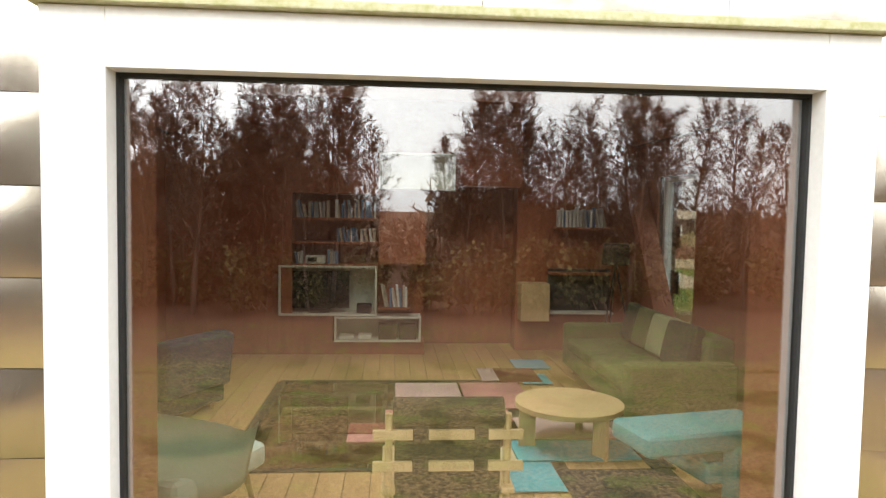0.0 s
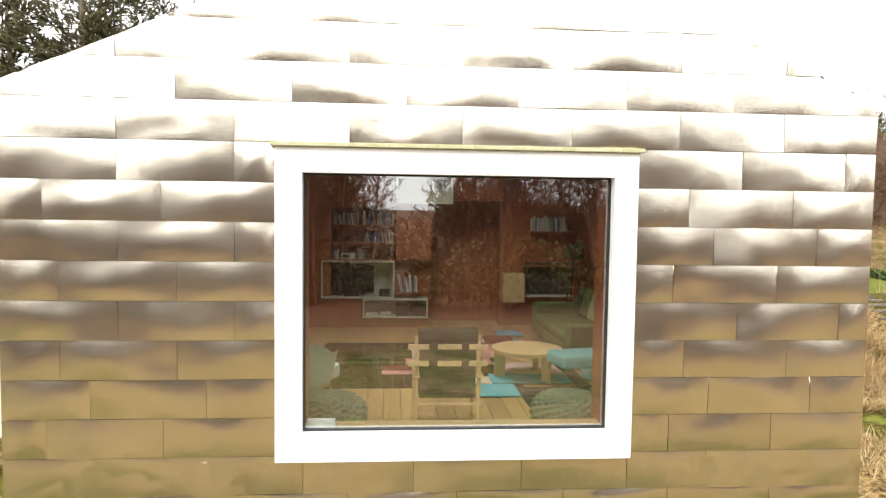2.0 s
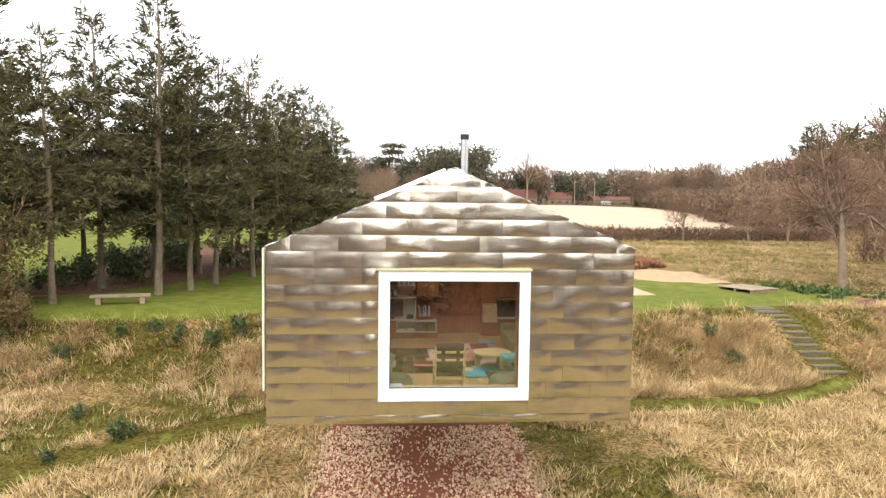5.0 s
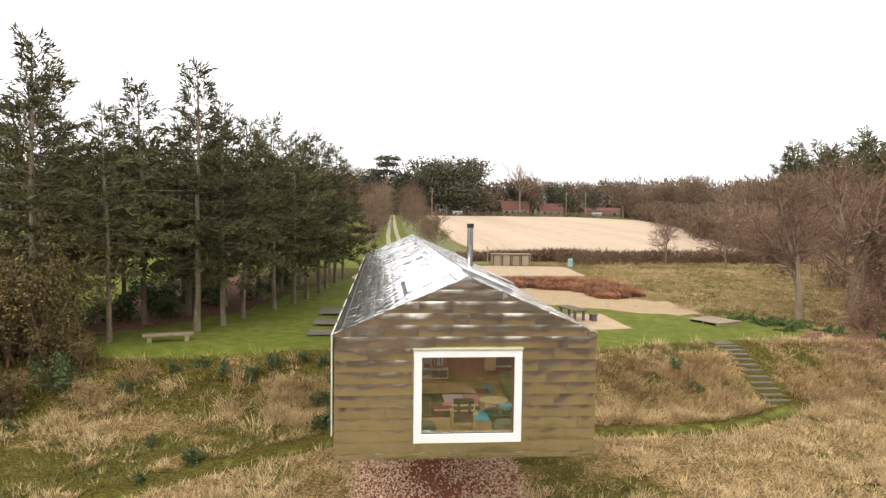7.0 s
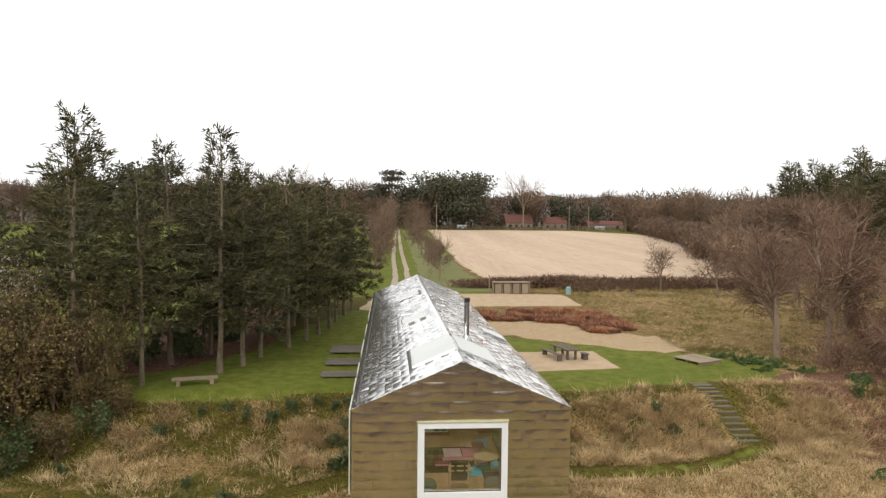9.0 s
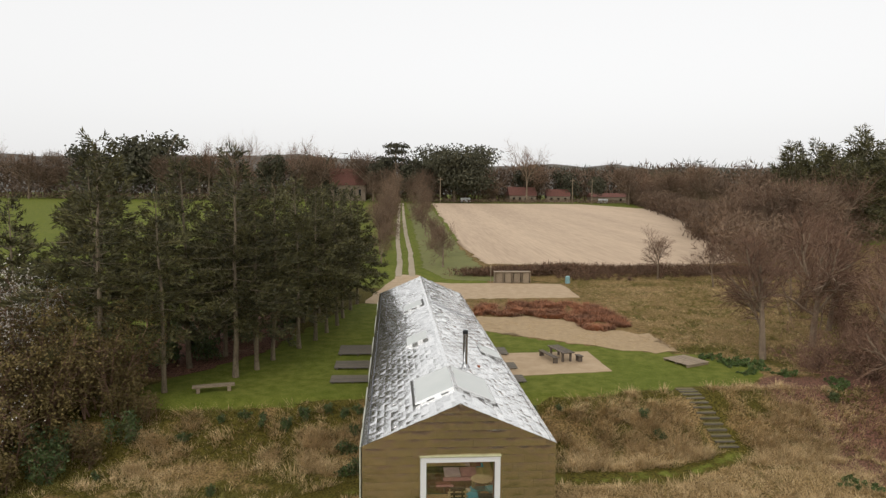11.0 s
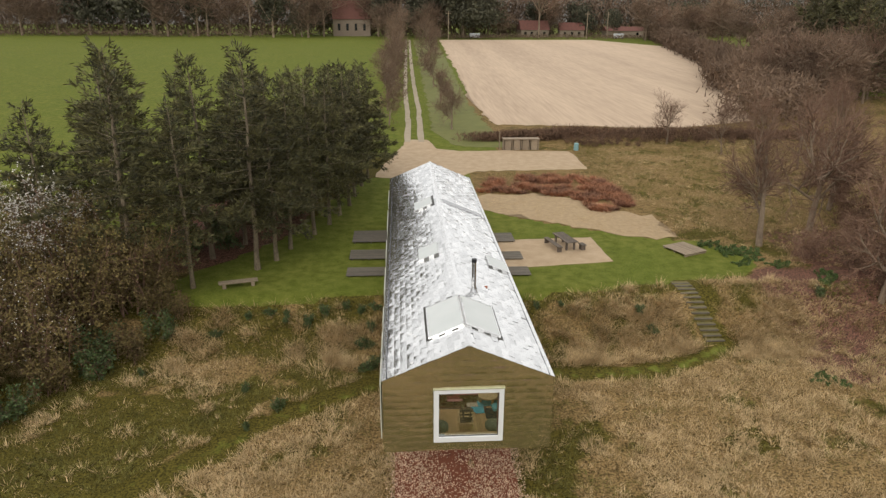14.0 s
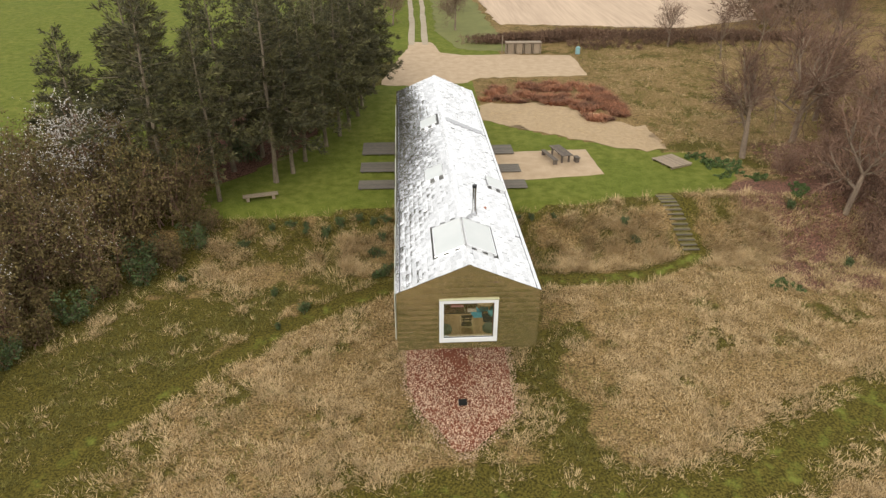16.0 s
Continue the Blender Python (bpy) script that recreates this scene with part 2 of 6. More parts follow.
def raw(name, verts, faces, material, parent=None, smooth=False):
    me = bpy.data.meshes.new(name)
    me.from_pydata([tuple(v) for v in verts], [], faces)
    me.materials.append(material)
    if smooth:
        me.shade_smooth()
    me.update()
    ob = new(name, me)
    ob.parent = parent
    return ob


def thing(name, label, category, at=(0, 0, 0), turn=0, group="", kind=""):
    ob = new(name)
    ob.empty_display_size = 0.1
    ob.matrix_basis = pose(*at, 0, 0, turn)
    return tagged(ob, label, category, group, kind)


def box(lo, hi, bevel=0.0, bm=None, m=None, seg=2):
    bm = bm or bmesh.new()
    made = bmesh.ops.create_cube(bm, size=1)["verts"]
    c, s = [(a + b) / 2 for a, b in zip(lo, hi)], [b - a for a, b in zip(lo, hi)]
    for v in made:
        v.co = Vector((v.co.x * s[0] + c[0], v.co.y * s[1] + c[1], v.co.z * s[2] + c[2]))
    if bevel:
        edges = list({e for v in made for e in v.link_edges})
        made = bmesh.ops.bevel(bm, geom=edges, offset=bevel, segments=seg, affect="EDGES", profile=0.6)["verts"]
    if m is not None:
        bmesh.ops.transform(bm, matrix=m, verts=list(made))
    return bm


def rod(p, q, r0, r1=None, n=10, bm=None):
    bm = bm or bmesh.new()
    p, q = Vector(p), Vector(q)
    r1 = r0 if r1 is None else r1
    made = bmesh.ops.create_cone(bm, cap_ends=True, segments=n, radius1=r0, radius2=r1, depth=(q - p).length)["verts"]
    m = Matrix.Translation((p + q) / 2) @ (q - p).to_track_quat("Z", "Y").to_matrix().to_4x4()
    bmesh.ops.transform(bm, matrix=m, verts=made)
    return bm


def smoothstep(t):
    t = np.clip(t, 0, 1)
    return t * t * (3 - 2 * t)


def height(x, y):
    """The lie of the land: a lawn on a shelf, a bank below it, fields that rise slowly behind."""
    plateau = -0.65 + 0.0225 * np.clip(y - 24, 0, 270)
    t = smoothstep((19.3 - y) / 6.0)
    low = np.maximum(-5.5, -3.0 - 0.04 * (13.3 - y))
    return plateau * (1 - t) + low * t


def inside(poly, x, y):
    """Which of the points lie in a polygon."""
    res = np.zeros(np.shape(x), bool)
    for (x0, y0), (x1, y1) in zip(poly, poly[1:] + poly[:1]):
        if y0 != y1:
            res ^= ((y0 > y) != (y1 > y)) & (x < (x1 - x0) * (y - y0) / (y1 - y0) + x0)
    return res


def near_line(line, x, y):
    """The distance of the points from a line of corners."""
    best = np.full(np.shape(x), 1e9)
    for (x0, y0), (x1, y1) in zip(line, line[1:]):
        dx, dy = x1 - x0, y1 - y0
        t = np.clip(((x - x0) * dx + (y - y0) * dy) / (dx * dx + dy * dy), 0, 1)
        best = np.minimum(best, np.hypot(x - x0 - t * dx, y - y0 - t * dy))
    return best


class Soup:
    """Gathers tubes and leaves into one mesh."""

    def __init__(self, seed):
        self.v, self.f, self.n, self.r = [], [], 0, random.Random(seed)

    def tube(self, p, q, r0, r1, n=3):
        d = (q - p).normalized()
        a = d.orthogonal().normalized()
        b = d.cross(a)
        for c, r in ((p, r0), (q, r1)):
            for k in range(n):
                w = 6.2832 * k / n
                self.v.append(c + (a * math.cos(w) + b * math.sin(w)) * r)
        i = self.n
        for k in range(n):
            self.f.append((i + k, i + (k + 1) % n, i + n + (k + 1) % n, i + n + k))
        self.n += 2 * n

    def leaf(self, p, d, length, width):
        side = d.cross(Vector((self.r.uniform(-1, 1), self.r.uniform(-1, 1), self.r.uniform(-1, 1))))
        if side.length < 1e-4:
            return
        side = side.normalized() * width
        self.v += [p - side * 0.4, p + d * length * 0.5 + side, p + d * length, p + d * length * 0.5 - side]
        self.f.append((self.n, self.n + 1, self.n + 2, self.n + 3))
        self.n += 4

    def spike(self, p, d, length, width):
        side = d.cross(Vector((self.r.uniform(-1, 1), self.r.uniform(-1, 1), self.r.uniform(-1, 1)))).normalized() * width
        self.v += [p - side, p + side, p + d * length]
        self.f.append((self.n, self.n + 1, self.n + 2))
        self.n += 3

    def away(self, up=0.0):
        return Vector((self.r.gauss(0, 1), self.r.gauss(0, 1), self.r.gauss(0, 1) + up)).normalized()

    def put(self, name, material, parent, smooth=False):
        return raw(name, self.v, self.f, material, parent, smooth)


# ---- the land ----
PATH_LEFT = [(-3.9, 11.0), (-7.3, 9.2), (-10.0, 7.3), (-12.3, 5.0), (-14.7, 2.9), (-17.0, 0.4), (-18.9, -2.0), (-22.0, -8)]
PATH_RIGHT = [(3.0, 11.4), (9.6, 11.2), (12.8, 11.5), (16.1, 12.8), (18.3, 14.0)]
PATH_FRONT = [(-9, -9.0), (-2.1, -6.4), (4.6, -7.0), (9.2, -7.2), (13.5, -6.0), (17.5, -3.2), (22.1, -1.2), (30, 1)]
LAWN = [(-19, 17.6), (-15.9, 17.4), (-12.8, 17.9), (-4.1, 18.3), (5.6, 18.0), (9.0, 18.2), (13.5, 19.0), (17.2, 19.6), (22.8, 20.6), (24.6, 23.5), (21.4, 28.4), (18.9, 28.8), (12.1, 32.3), (7.2, 35.6), (5.0, 44), (5, 52), (-4, 50), (-6, 50), (-9, 42), (-12, 31), (-16, 25), (-20, 20)]
FIELD = [(15.5, 289), (12.6, 160), (11.2, 104), (12.1, 82), (23.7, 80.5), (40.7, 78.5), (54.3, 84), (74.1, 133), (108, 240), (84, 291)]


def path_line(x):
    """How far back the mown path below the barn runs at x."""
    return np.interp(x, [p[0] for p in PATH_LEFT[::-1]], [p[1] for p in PATH_LEFT[::-1]])


def axis(lo, hi, step, far):
    core = np.arange(lo, hi + step / 2, step)
    out = np.cumsum(np.geomspace(step * 1.3, far / 6, 34))
    return np.concatenate([(lo - out)[::-1], core, hi + out])


gx, gy = axis(-40, 46, 0.7, 2200), axis(-26, 72, 0.7, 2200)
X, Y = np.meshgrid(gx, gy, indexing="ij")
Z = height(X, Y)
rough_land = 1 - np.maximum.reduce([inside(LAWN, X, Y) * 1.0, smoothstep((Y - 46) / 6), smoothstep(1.5 - near_line(PATH_LEFT, X, Y)), smoothstep(1.5 - near_line(PATH_RIGHT, X, Y))])
lumps = np.array([noise.noise(Vector((a * 0.35, b * 0.35, 0))) + 0.5 * noise.noise(Vector((a * 1.1, b * 1.1, 5))) for a, b in zip(X.ravel(), Y.ravel())]).reshape(X.shape)
rough_land = rough_land * np.where((Y < 20.5) | (X > 20.8), 1, 0)
Z = Z + rough_land * lumps * 0.14 * (np.hypot(X, Y) < 90)
nx, ny = X.shape
idx = np.arange(nx * ny).reshape(nx, ny)
quads = np.stack([idx[:-1, :-1], idx[1:, :-1], idx[1:, 1:], idx[:-1, 1:]], -1).reshape(-1, 4)
gme = bpy.data.meshes.new("ground")
gme.from_pydata(np.stack([X, Y, Z], -1).reshape(-1, 3).tolist(), [], quads.tolist())
gme.shade_smooth()
# cover: red = mown or grazed grass, green = dry straw, blue = fallen leaves and bare soil, at far left also thicket
# shade
mown = np.maximum.reduce([inside(LAWN, X, Y) * 1.0, 0.42 * smoothstep((1.0 - near_line(PATH_LEFT, X, Y)) / 0.7), 0.5 * smoothstep((1.1 - near_line(PATH_RIGHT, X, Y)) / 0.8), 0.42 * smoothstep((2.5 - near_line(PATH_FRONT, X, Y)) / 1.6),
                          smoothstep((Y - 58) / 4) * (X < 10), (X < -22) * smoothstep((Y - 24) / 4), (Y > 110) * 1.0, 0.42 * smoothstep((-7 - Y) / 4) * smoothstep((Y + 46) / 5)])
below_path = smoothstep((path_line(X) - Y + 0.5 + lumps) / 3.5) * (X < 0)
above_path = smoothstep((Y - path_line(X)) / 2.5) * (X < -3)
dry = np.clip(0.5 + 0.26 * below_path - 0.2 * above_path * (Y < 11) - 0.22 * above_path + 0.95 * lumps + 0.3 * smoothstep((X - 2) / 9) * (Y < 12) - 0.7 * smoothstep((-13 - X) / 5) * (Y < 10) - 0.4 * smoothstep((X - 2) / 1.5) * smoothstep((7.5 - X) / 2) * (Y > 10), 0, 1)
dry = np.maximum(dry * (Y < 30), (0.6 + 0.3 * lumps) * (Y >= 30) * (X > 0))
dry -= 0.45 * smoothstep((Y - 16.4) / 1.8) * (Y < 21) * (X < 19)
wander = X + 1.6 * lumps + 0.9 * np.sin(Y * 0.7)
dry -= 0.55 * smoothstep((wander - 1.8) / 2) * smoothstep((7.0 - wander) / 3) * smoothstep((9 - Y) / 3) * (Y > -12)
for line, wide in ((PATH_LEFT, 1.2), (PATH_RIGHT, 1.2), (PATH_FRONT, 2.6)):
    dry -= 0.8 * smoothstep((wide - near_line(line, X, Y)) / 0.9)
# beyond x = -24 the soil colour also paints in the thicket's shade
litter_and_shade = np.maximum.reduce([smoothstep((X - 19) / 6) * smoothstep((24 - Y) / 4) * smoothstep((Y - 6) / 6) * 0.9, smoothstep((X - 25) / 4) * smoothstep((34 - Y) / 5) * 0.6, smoothstep((-24 - X) / 4) * (Y < 19) * 0.6,
                            (X < -11) * (X > -24) * smoothstep((Y - 21) / 4) * smoothstep((56 - Y) / 6) * 0.7 * (X < -13.5 + (Y - 22) * 0.28), smoothstep((-24 - Y) / 6) * 0.6])
litter_and_shade = np.where(mown > 0.5, np.minimum(litter_and_shade, 0.15), litter_and_shade)
att = gme.color_attributes.new("cover", "FLOAT_COLOR", "POINT")
att.data.foreach_set("color", np.stack([mown, np.clip(dry, 0, 1), np.clip(litter_and_shade, 0, 1), np.ones_like(X)], -1).ravel().astype(np.float32))


def ground_mat():
    m = bpy.data.materials.new("grassland")
    m.use_nodes = True
    n, l = m.node_tree.nodes, m.node_tree.links
    p = n["Principled BSDF"]
    p.inputs["Roughness"].default_value, p.inputs["Specular IOR Level"].default_value = 0.95, 0.1
    tc, at = n.new("ShaderNodeTexCoord"), n.new("ShaderNodeAttribute")
    at.attribute_name = "cover"
    sp = n.new("ShaderNodeSeparateColor")
    l.new(at.outputs["Color"], sp.inputs[0])

    def nz(scale, detail=5):
        t = n.new("ShaderNodeTexNoise")
        t.inputs["Scale"].default_value, t.inputs["Detail"].default_value = scale, detail
        l.new(tc.outputs["Object"], t.inputs["Vector"])
        return t.outputs[0]

    def ramp(src, a, b, lo=0.35, hi=0.65):
        r = n.new("ShaderNodeValToRGB")
        r.color_ramp.elements[0].position, r.color_ramp.elements[1].position = lo, hi
        r.color_ramp.elements[0].color, r.color_ramp.elements[1].color = (*a, 1), (*b, 1)
        l.new(src, r.inputs[0])
        return r.outputs[0]

    def mixed(f, a, b):
        x = n.new("ShaderNodeMix")
        x.data_type = "RGBA"
        l.new(f, x.inputs["Factor"]), l.new(a, x.inputs["A"]), l.new(b, x.inputs["B"])
        return x.outputs["Result"]

    def soft(src, by, lo=0.35, hi=0.65):
        a = n.new("ShaderNodeMath")
        a.operation = "MULTIPLY_ADD"
        a.inputs[1].default_value, a.inputs[2].default_value = 0.7, -0.35
        l.new(by, a.inputs[0])
        b = n.new("ShaderNodeMath")
        b.operation = "ADD"
        l.new(src, b.inputs[0]), l.new(a.outputs[0], b.inputs[1])
        r = n.new("ShaderNodeMapRange")
        r.interpolation_type = "SMOOTHSTEP"
        r.inputs["From Min"].default_value, r.inputs["From Max"].default_value = lo, hi
        l.new(b.outputs[0], r.inputs["Value"])
        return r.outputs[0]

    mid, fine, big = nz(1.3), nz(9.0, 4), nz(0.16)
    lawn = mixed(big, ramp(fine, (0.060, 0.088, 0.011), (0.145, 0.172, 0.024)), ramp(mid, (0.092, 0.105, 0.014), (0.195, 0.188, 0.04)))
    green = ramp(fine, (0.034, 0.029, 0.006), (0.135, 0.108, 0.021))
    straw = ramp(fine, (0.062, 0.040, 0.013), (0.345, 0.228, 0.098))
    soil = ramp(fine, (0.045, 0.024, 0.016), (0.25, 0.125, 0.085))
    c = mixed(soft(sp.outputs["Green"], mid), green, straw)
    c = mixed(soft(sp.outputs["Blue"], mid), c, soil)
    c = mixed(soft(sp.outputs["Red"], mid, 0.4, 0.6), c, lawn)
    l.new(c, p.inputs["Base Color"])
    bp = n.new("ShaderNodeBump")
    bp.inputs["Strength"].default_value, bp.inputs["Distance"].default_value = 0.7, 0.08
    l.new(fine, bp.inputs["Height"]), l.new(bp.outputs[0], p.inputs["Normal"])
    return m


gme.materials.append(ground_mat())
ground = tagged(new("ground", gme), "rough meadow of dry tussocks with mown lawn and paths", "ground", kind="structure")


def sheet(name, poly, material, label, lift=0.02, wobble=0.12, seed=1, step=0.8):
    """A thin layer of another cover, laid on the land, with an uneven edge and a turned-down rim."""
    r, rim = random.Random(seed), []
    for (x0, y0), (x1, y1) in zip(poly, poly[1:] + poly[:1]):
        k = max(1, int(math.hypot(x1 - x0, y1 - y0) / step))
        for i in range(min(k, 60)):
            t = i / min(k, 60)
            rim.append((x0 + (x1 - x0) * t + r.gauss(0, wobble), y0 + (y1 - y0) * t + r.gauss(0, wobble)))
    bm = bmesh.new()
    top = [bm.verts.new((x, y, float(height(x, y)) + lift)) for x, y in rim]
    low = [bm.verts.new((x, y, float(height(x, y)) - 0.1)) for x, y in rim]
    bm.faces.new(top)
    for i in range(len(rim)):
        j = (i + 1) % len(rim)
        bm.faces.new((top[i], low[i], low[j], top[j]))
    bmesh.ops.triangulate(bm, faces=[f for f in bm.faces if len(f.verts) > 4])
    bmesh.ops.recalc_face_normals(bm, faces=bm.faces)
    return tagged(part(name, bm, material), label, name.replace("_", " "), kind="structure")


sheet("field", FIELD, STUBBLE, "pale harvested stubble field with faint drill lines", 0.05, 0.3)
sheet("field_verge", [(5.2, 66), (11.5, 65), (11.0, 82), (10.2, 104), (11.5, 160), (13.5, 285), (4, 285), (3.2, 160), (2.6, 100), (2.4, 75)], VERGE, "green grass verge between track and field", 0.035, 0.25)
sheet("parking_area", [(-5.5, 50), (-4.2, 57.5), (-2.4, 66), (-1.8, 70.5), (1.2, 70.5), (2.4, 64.5), (5, 63), (11.2, 63.3), (19.4, 62.4), (19.2, 52.9), (6.2, 52.3), (4.5, 50.5), (0, 49.5)], SAND, "bare sandy gravel parking area", 0.03, 0.12)
sheet("gravel_terrace", [(4.5, 29.0), (13.2, 29.3), (13.5, 23.8), (4.5, 22.7)], SAND, "square of sandy gravel round the picnic table", 0.03, 0.04)
sheet("bare_garden_bed", [(4.6, 41), (5.5, 37.2), (9.7, 33.9), (14.3, 30.9), (17.9, 28.9), (20.3, 29.6), (20.4, 34.9), (18.1, 36.7), (14.6, 41.2), (10.1, 42.8), (6, 43)], DRYMAT, "bed of pale cut straw and dry soil", 0.025, 0.4)
RUTS = ([(-1.6, 69), (-1.2, 84), (-1.3, 121), (-0.3, 195), (1, 289)], [(0.3, 69), (0.8, 96), (0.7, 132), (1.2, 195), (2.4, 289)])
for rut in RUTS:
    sheet("track", [(x - 0.42, y) for x, y in rut] + [(x + 0.42, y) for x, y in rut[::-1]], RUT, "sandy wheel rut of the farm track", 0.045, 0.06, step=2.5)
STONES = [(-3.0, 14.5), (-3.1, 4.5), (-3.1, 1.2), (-2.4, -1.0), (-1.6, -2.0), (-1.0, -3.3), (-0.3, -3.8), (0.4, -3.2), (1.4, -2.2), (2.5, -1.0), (2.6, 1.3), (2.7, 4.5), (2.8, 14.5)]


def pebble_verts(r, s):
    a = [(1, 0, 0), (-1, 0, 0), (0, 1, 0), (0, -1, 0), (0, 0, 1), (0, 0, -1)]
    q = Euler((r.uniform(0, 6), r.uniform(0, 6), r.uniform(0, 6))).to_matrix()
    return [q @ Vector((x * s * r.uniform(0.7, 1.3), y * s * r.uniform(0.6, 1.1), z * s * r.uniform(0.5, 0.9))) for x, y, z in a]


def stones():
    clay = bmesh.new()
    rows = []
    for y in np.linspace(14.0, -3.9, 46):
        xs = [x for x in np.linspace(-3.6, 3.6, 73) if bool(inside(STONES, np.array(x), np.array(y)))]
        if len(xs) > 1:
            rows.append([clay.verts.new((x, y, float(height(x, y)) + 0.07 + 0.07 * noise.noise(Vector((x, y, 3))) + 0.06)) for x in np.linspace(xs[0], xs[-1], 24)])
    for a, b in zip(rows, rows[1:]):
        for i in range(23):
            clay.faces.new((a[i], b[i], b[i + 1], a[i + 1]))
    ob = part("clay_bed", clay, REDCLAY)
    tagged(ob, "red clay soil showing between the stones", "bare soil", kind="structure")
    r, v, f, n = random.Random(4), [], [], 0
    tri = [(0, 2, 4), (2, 1, 4), (1, 3, 4), (3, 0, 4), (2, 0, 5), (1, 2, 5), (3, 1, 5), (0, 3, 5)]
    count = 0
    while count < 13000:
        x, y = r.uniform(-3.7, 3.3), r.uniform(-4.6, 9)
        inn = bool(inside(STONES, np.array(x), np.array(y)))
        edge = float(near_line(STONES, np.array(x), np.array(y)))
        if not inn and r.random() < edge * 2.2:
            continue
        red = math.exp(-((x + 0.3 + 0.3 * math.sin(y * 2)) / 0.9) ** 2) * min(1, max(0, (y + 0.3) / 3))
        if r.random() < red * 0.85:
            continue
        s = r.uniform(0.022, 0.055)
        c = Vector((x, y, float(height(x, y)) + (0.15 if inn else 0.06) + 0.07 * noise.noise(Vector((x, y, 3)))))
        v += [c + w for w in pebble_verts(r, s)]
        f += [tuple(n + i for i in t) for t in tri]
        n += 6
        count += 1
    tagged(raw("stones", v, f, STONE), "heap of pale pinkish flints in a pointed bed under the overhang", "stones", kind="stuff")


stones()

# ---- the barn: a long gabled house of steel sheets, half of it hanging over the bank ----
HALF, EAVE, RIDGE, LONG = 3.5, 3.34, 4.83, 35.0
COURSE, SHEET = 0.311, 0.885
SLOPE = math.hypot(HALF, RIDGE - EAVE)
WX0, WX1, WZ0, WZ1 = -1.415, 1.465, 0.425, 2.915
GX0, GX1, GZ0, GZ1 = -1.205, 1.268, 0.652, 2.717
barn = thing("barn", "long gabled barn clad in dented steel sheets, hanging over a bank", "house")


def prism(profile, y0, y1):
    bm = bmesh.new()
    a = [bm.verts.new((x, y0, z)) for x, z in profile]
    b = [bm.verts.new((x, y1, z)) for x, z in profile]
    bm.faces.new(a), bm.faces.new(b[::-1])
    for i in range(len(a)):
        bm.faces.new((a[i - 1], b[i - 1], b[i], a[i]))
    bmesh.ops.recalc_face_normals(bm, faces=bm.faces)
    return bm


# front wall in four pieces round the window opening, butted end to end
fw = box((-HALF + 0.02, 0.03, 0.02), (WX0, 0.26, EAVE - 0.1))
box((WX1, 0.03, 0.02), (HALF - 0.02, 0.26, EAVE - 0.1), bm=fw)
box((WX0, 0.03, 0.02), (WX1, 0.26, WZ0), bm=fw)
box((WX0, 0.03, WZ1), (WX1, 0.26, EAVE - 0.1), bm=fw)
gab = prism([(-HALF + 0.02, EAVE - 0.1), (HALF - 0.02, EAVE - 0.1), (HALF - 0.02, EAVE - 0.03), (0, RIDGE - 0.04), (-HALF + 0.02, EAVE - 0.03)], 0.03, 0.26)
tmp = bpy.data.meshes.new("tmp")
gab.to_mesh(tmp), gab.free()
fw.from_mesh(tmp)
bpy.data.meshes.remove(tmp)
front_wall = part("front_wall", fw, METAL_DARK, barn)
side_left = part("side_wall", box((-HALF + 0.02, 0.26, 0.02), (-HALF + 0.25, LONG, EAVE - 0.04)), METAL_DARK, barn)
rw = box((HALF - 0.25, 0.26, 0.02), (HALF - 0.02, 5.2, EAVE - 0.04))
box((HALF - 0.25, 6.35, 0.02), (HALF - 0.02, LONG, EAVE - 0.04), bm=rw)
box((HALF - 0.25, 5.2, 0.02), (HALF - 0.02, 6.35, 0.5), bm=rw)
box((HALF - 0.25, 5.2, 2.75), (HALF - 0.02, 6.35, EAVE - 0.04), bm=rw)
side_right = part("side_wall", rw, METAL_DARK, barn)
part("back_wall", prism([(-HALF + 0.25, 0.02), (HALF - 0.25, 0.02), (HALF - 0.25, EAVE - 0.03), (0, RIDGE - 0.14), (-HALF + 0.25, EAVE - 0.03)], LONG - 0.25, LONG), METAL_DARK, barn)
ub = box((-HALF + 0.02, 0.03, -0.02), (HALF - 0.02, 2.68, 0.02))
box((-HALF + 0.02, 5.31, -0.02), (HALF - 0.02, LONG, 0.02), bm=ub)
box((-HALF + 0.02, 2.68, -0.02), (-1.45, 5.31, 0.02), bm=ub)
box((0.92, 2.68, -0.02), (HALF - 0.02, 5.31, 0.02), bm=ub)
part("underside", ub, METAL, barn)

RNG = random.Random(11)


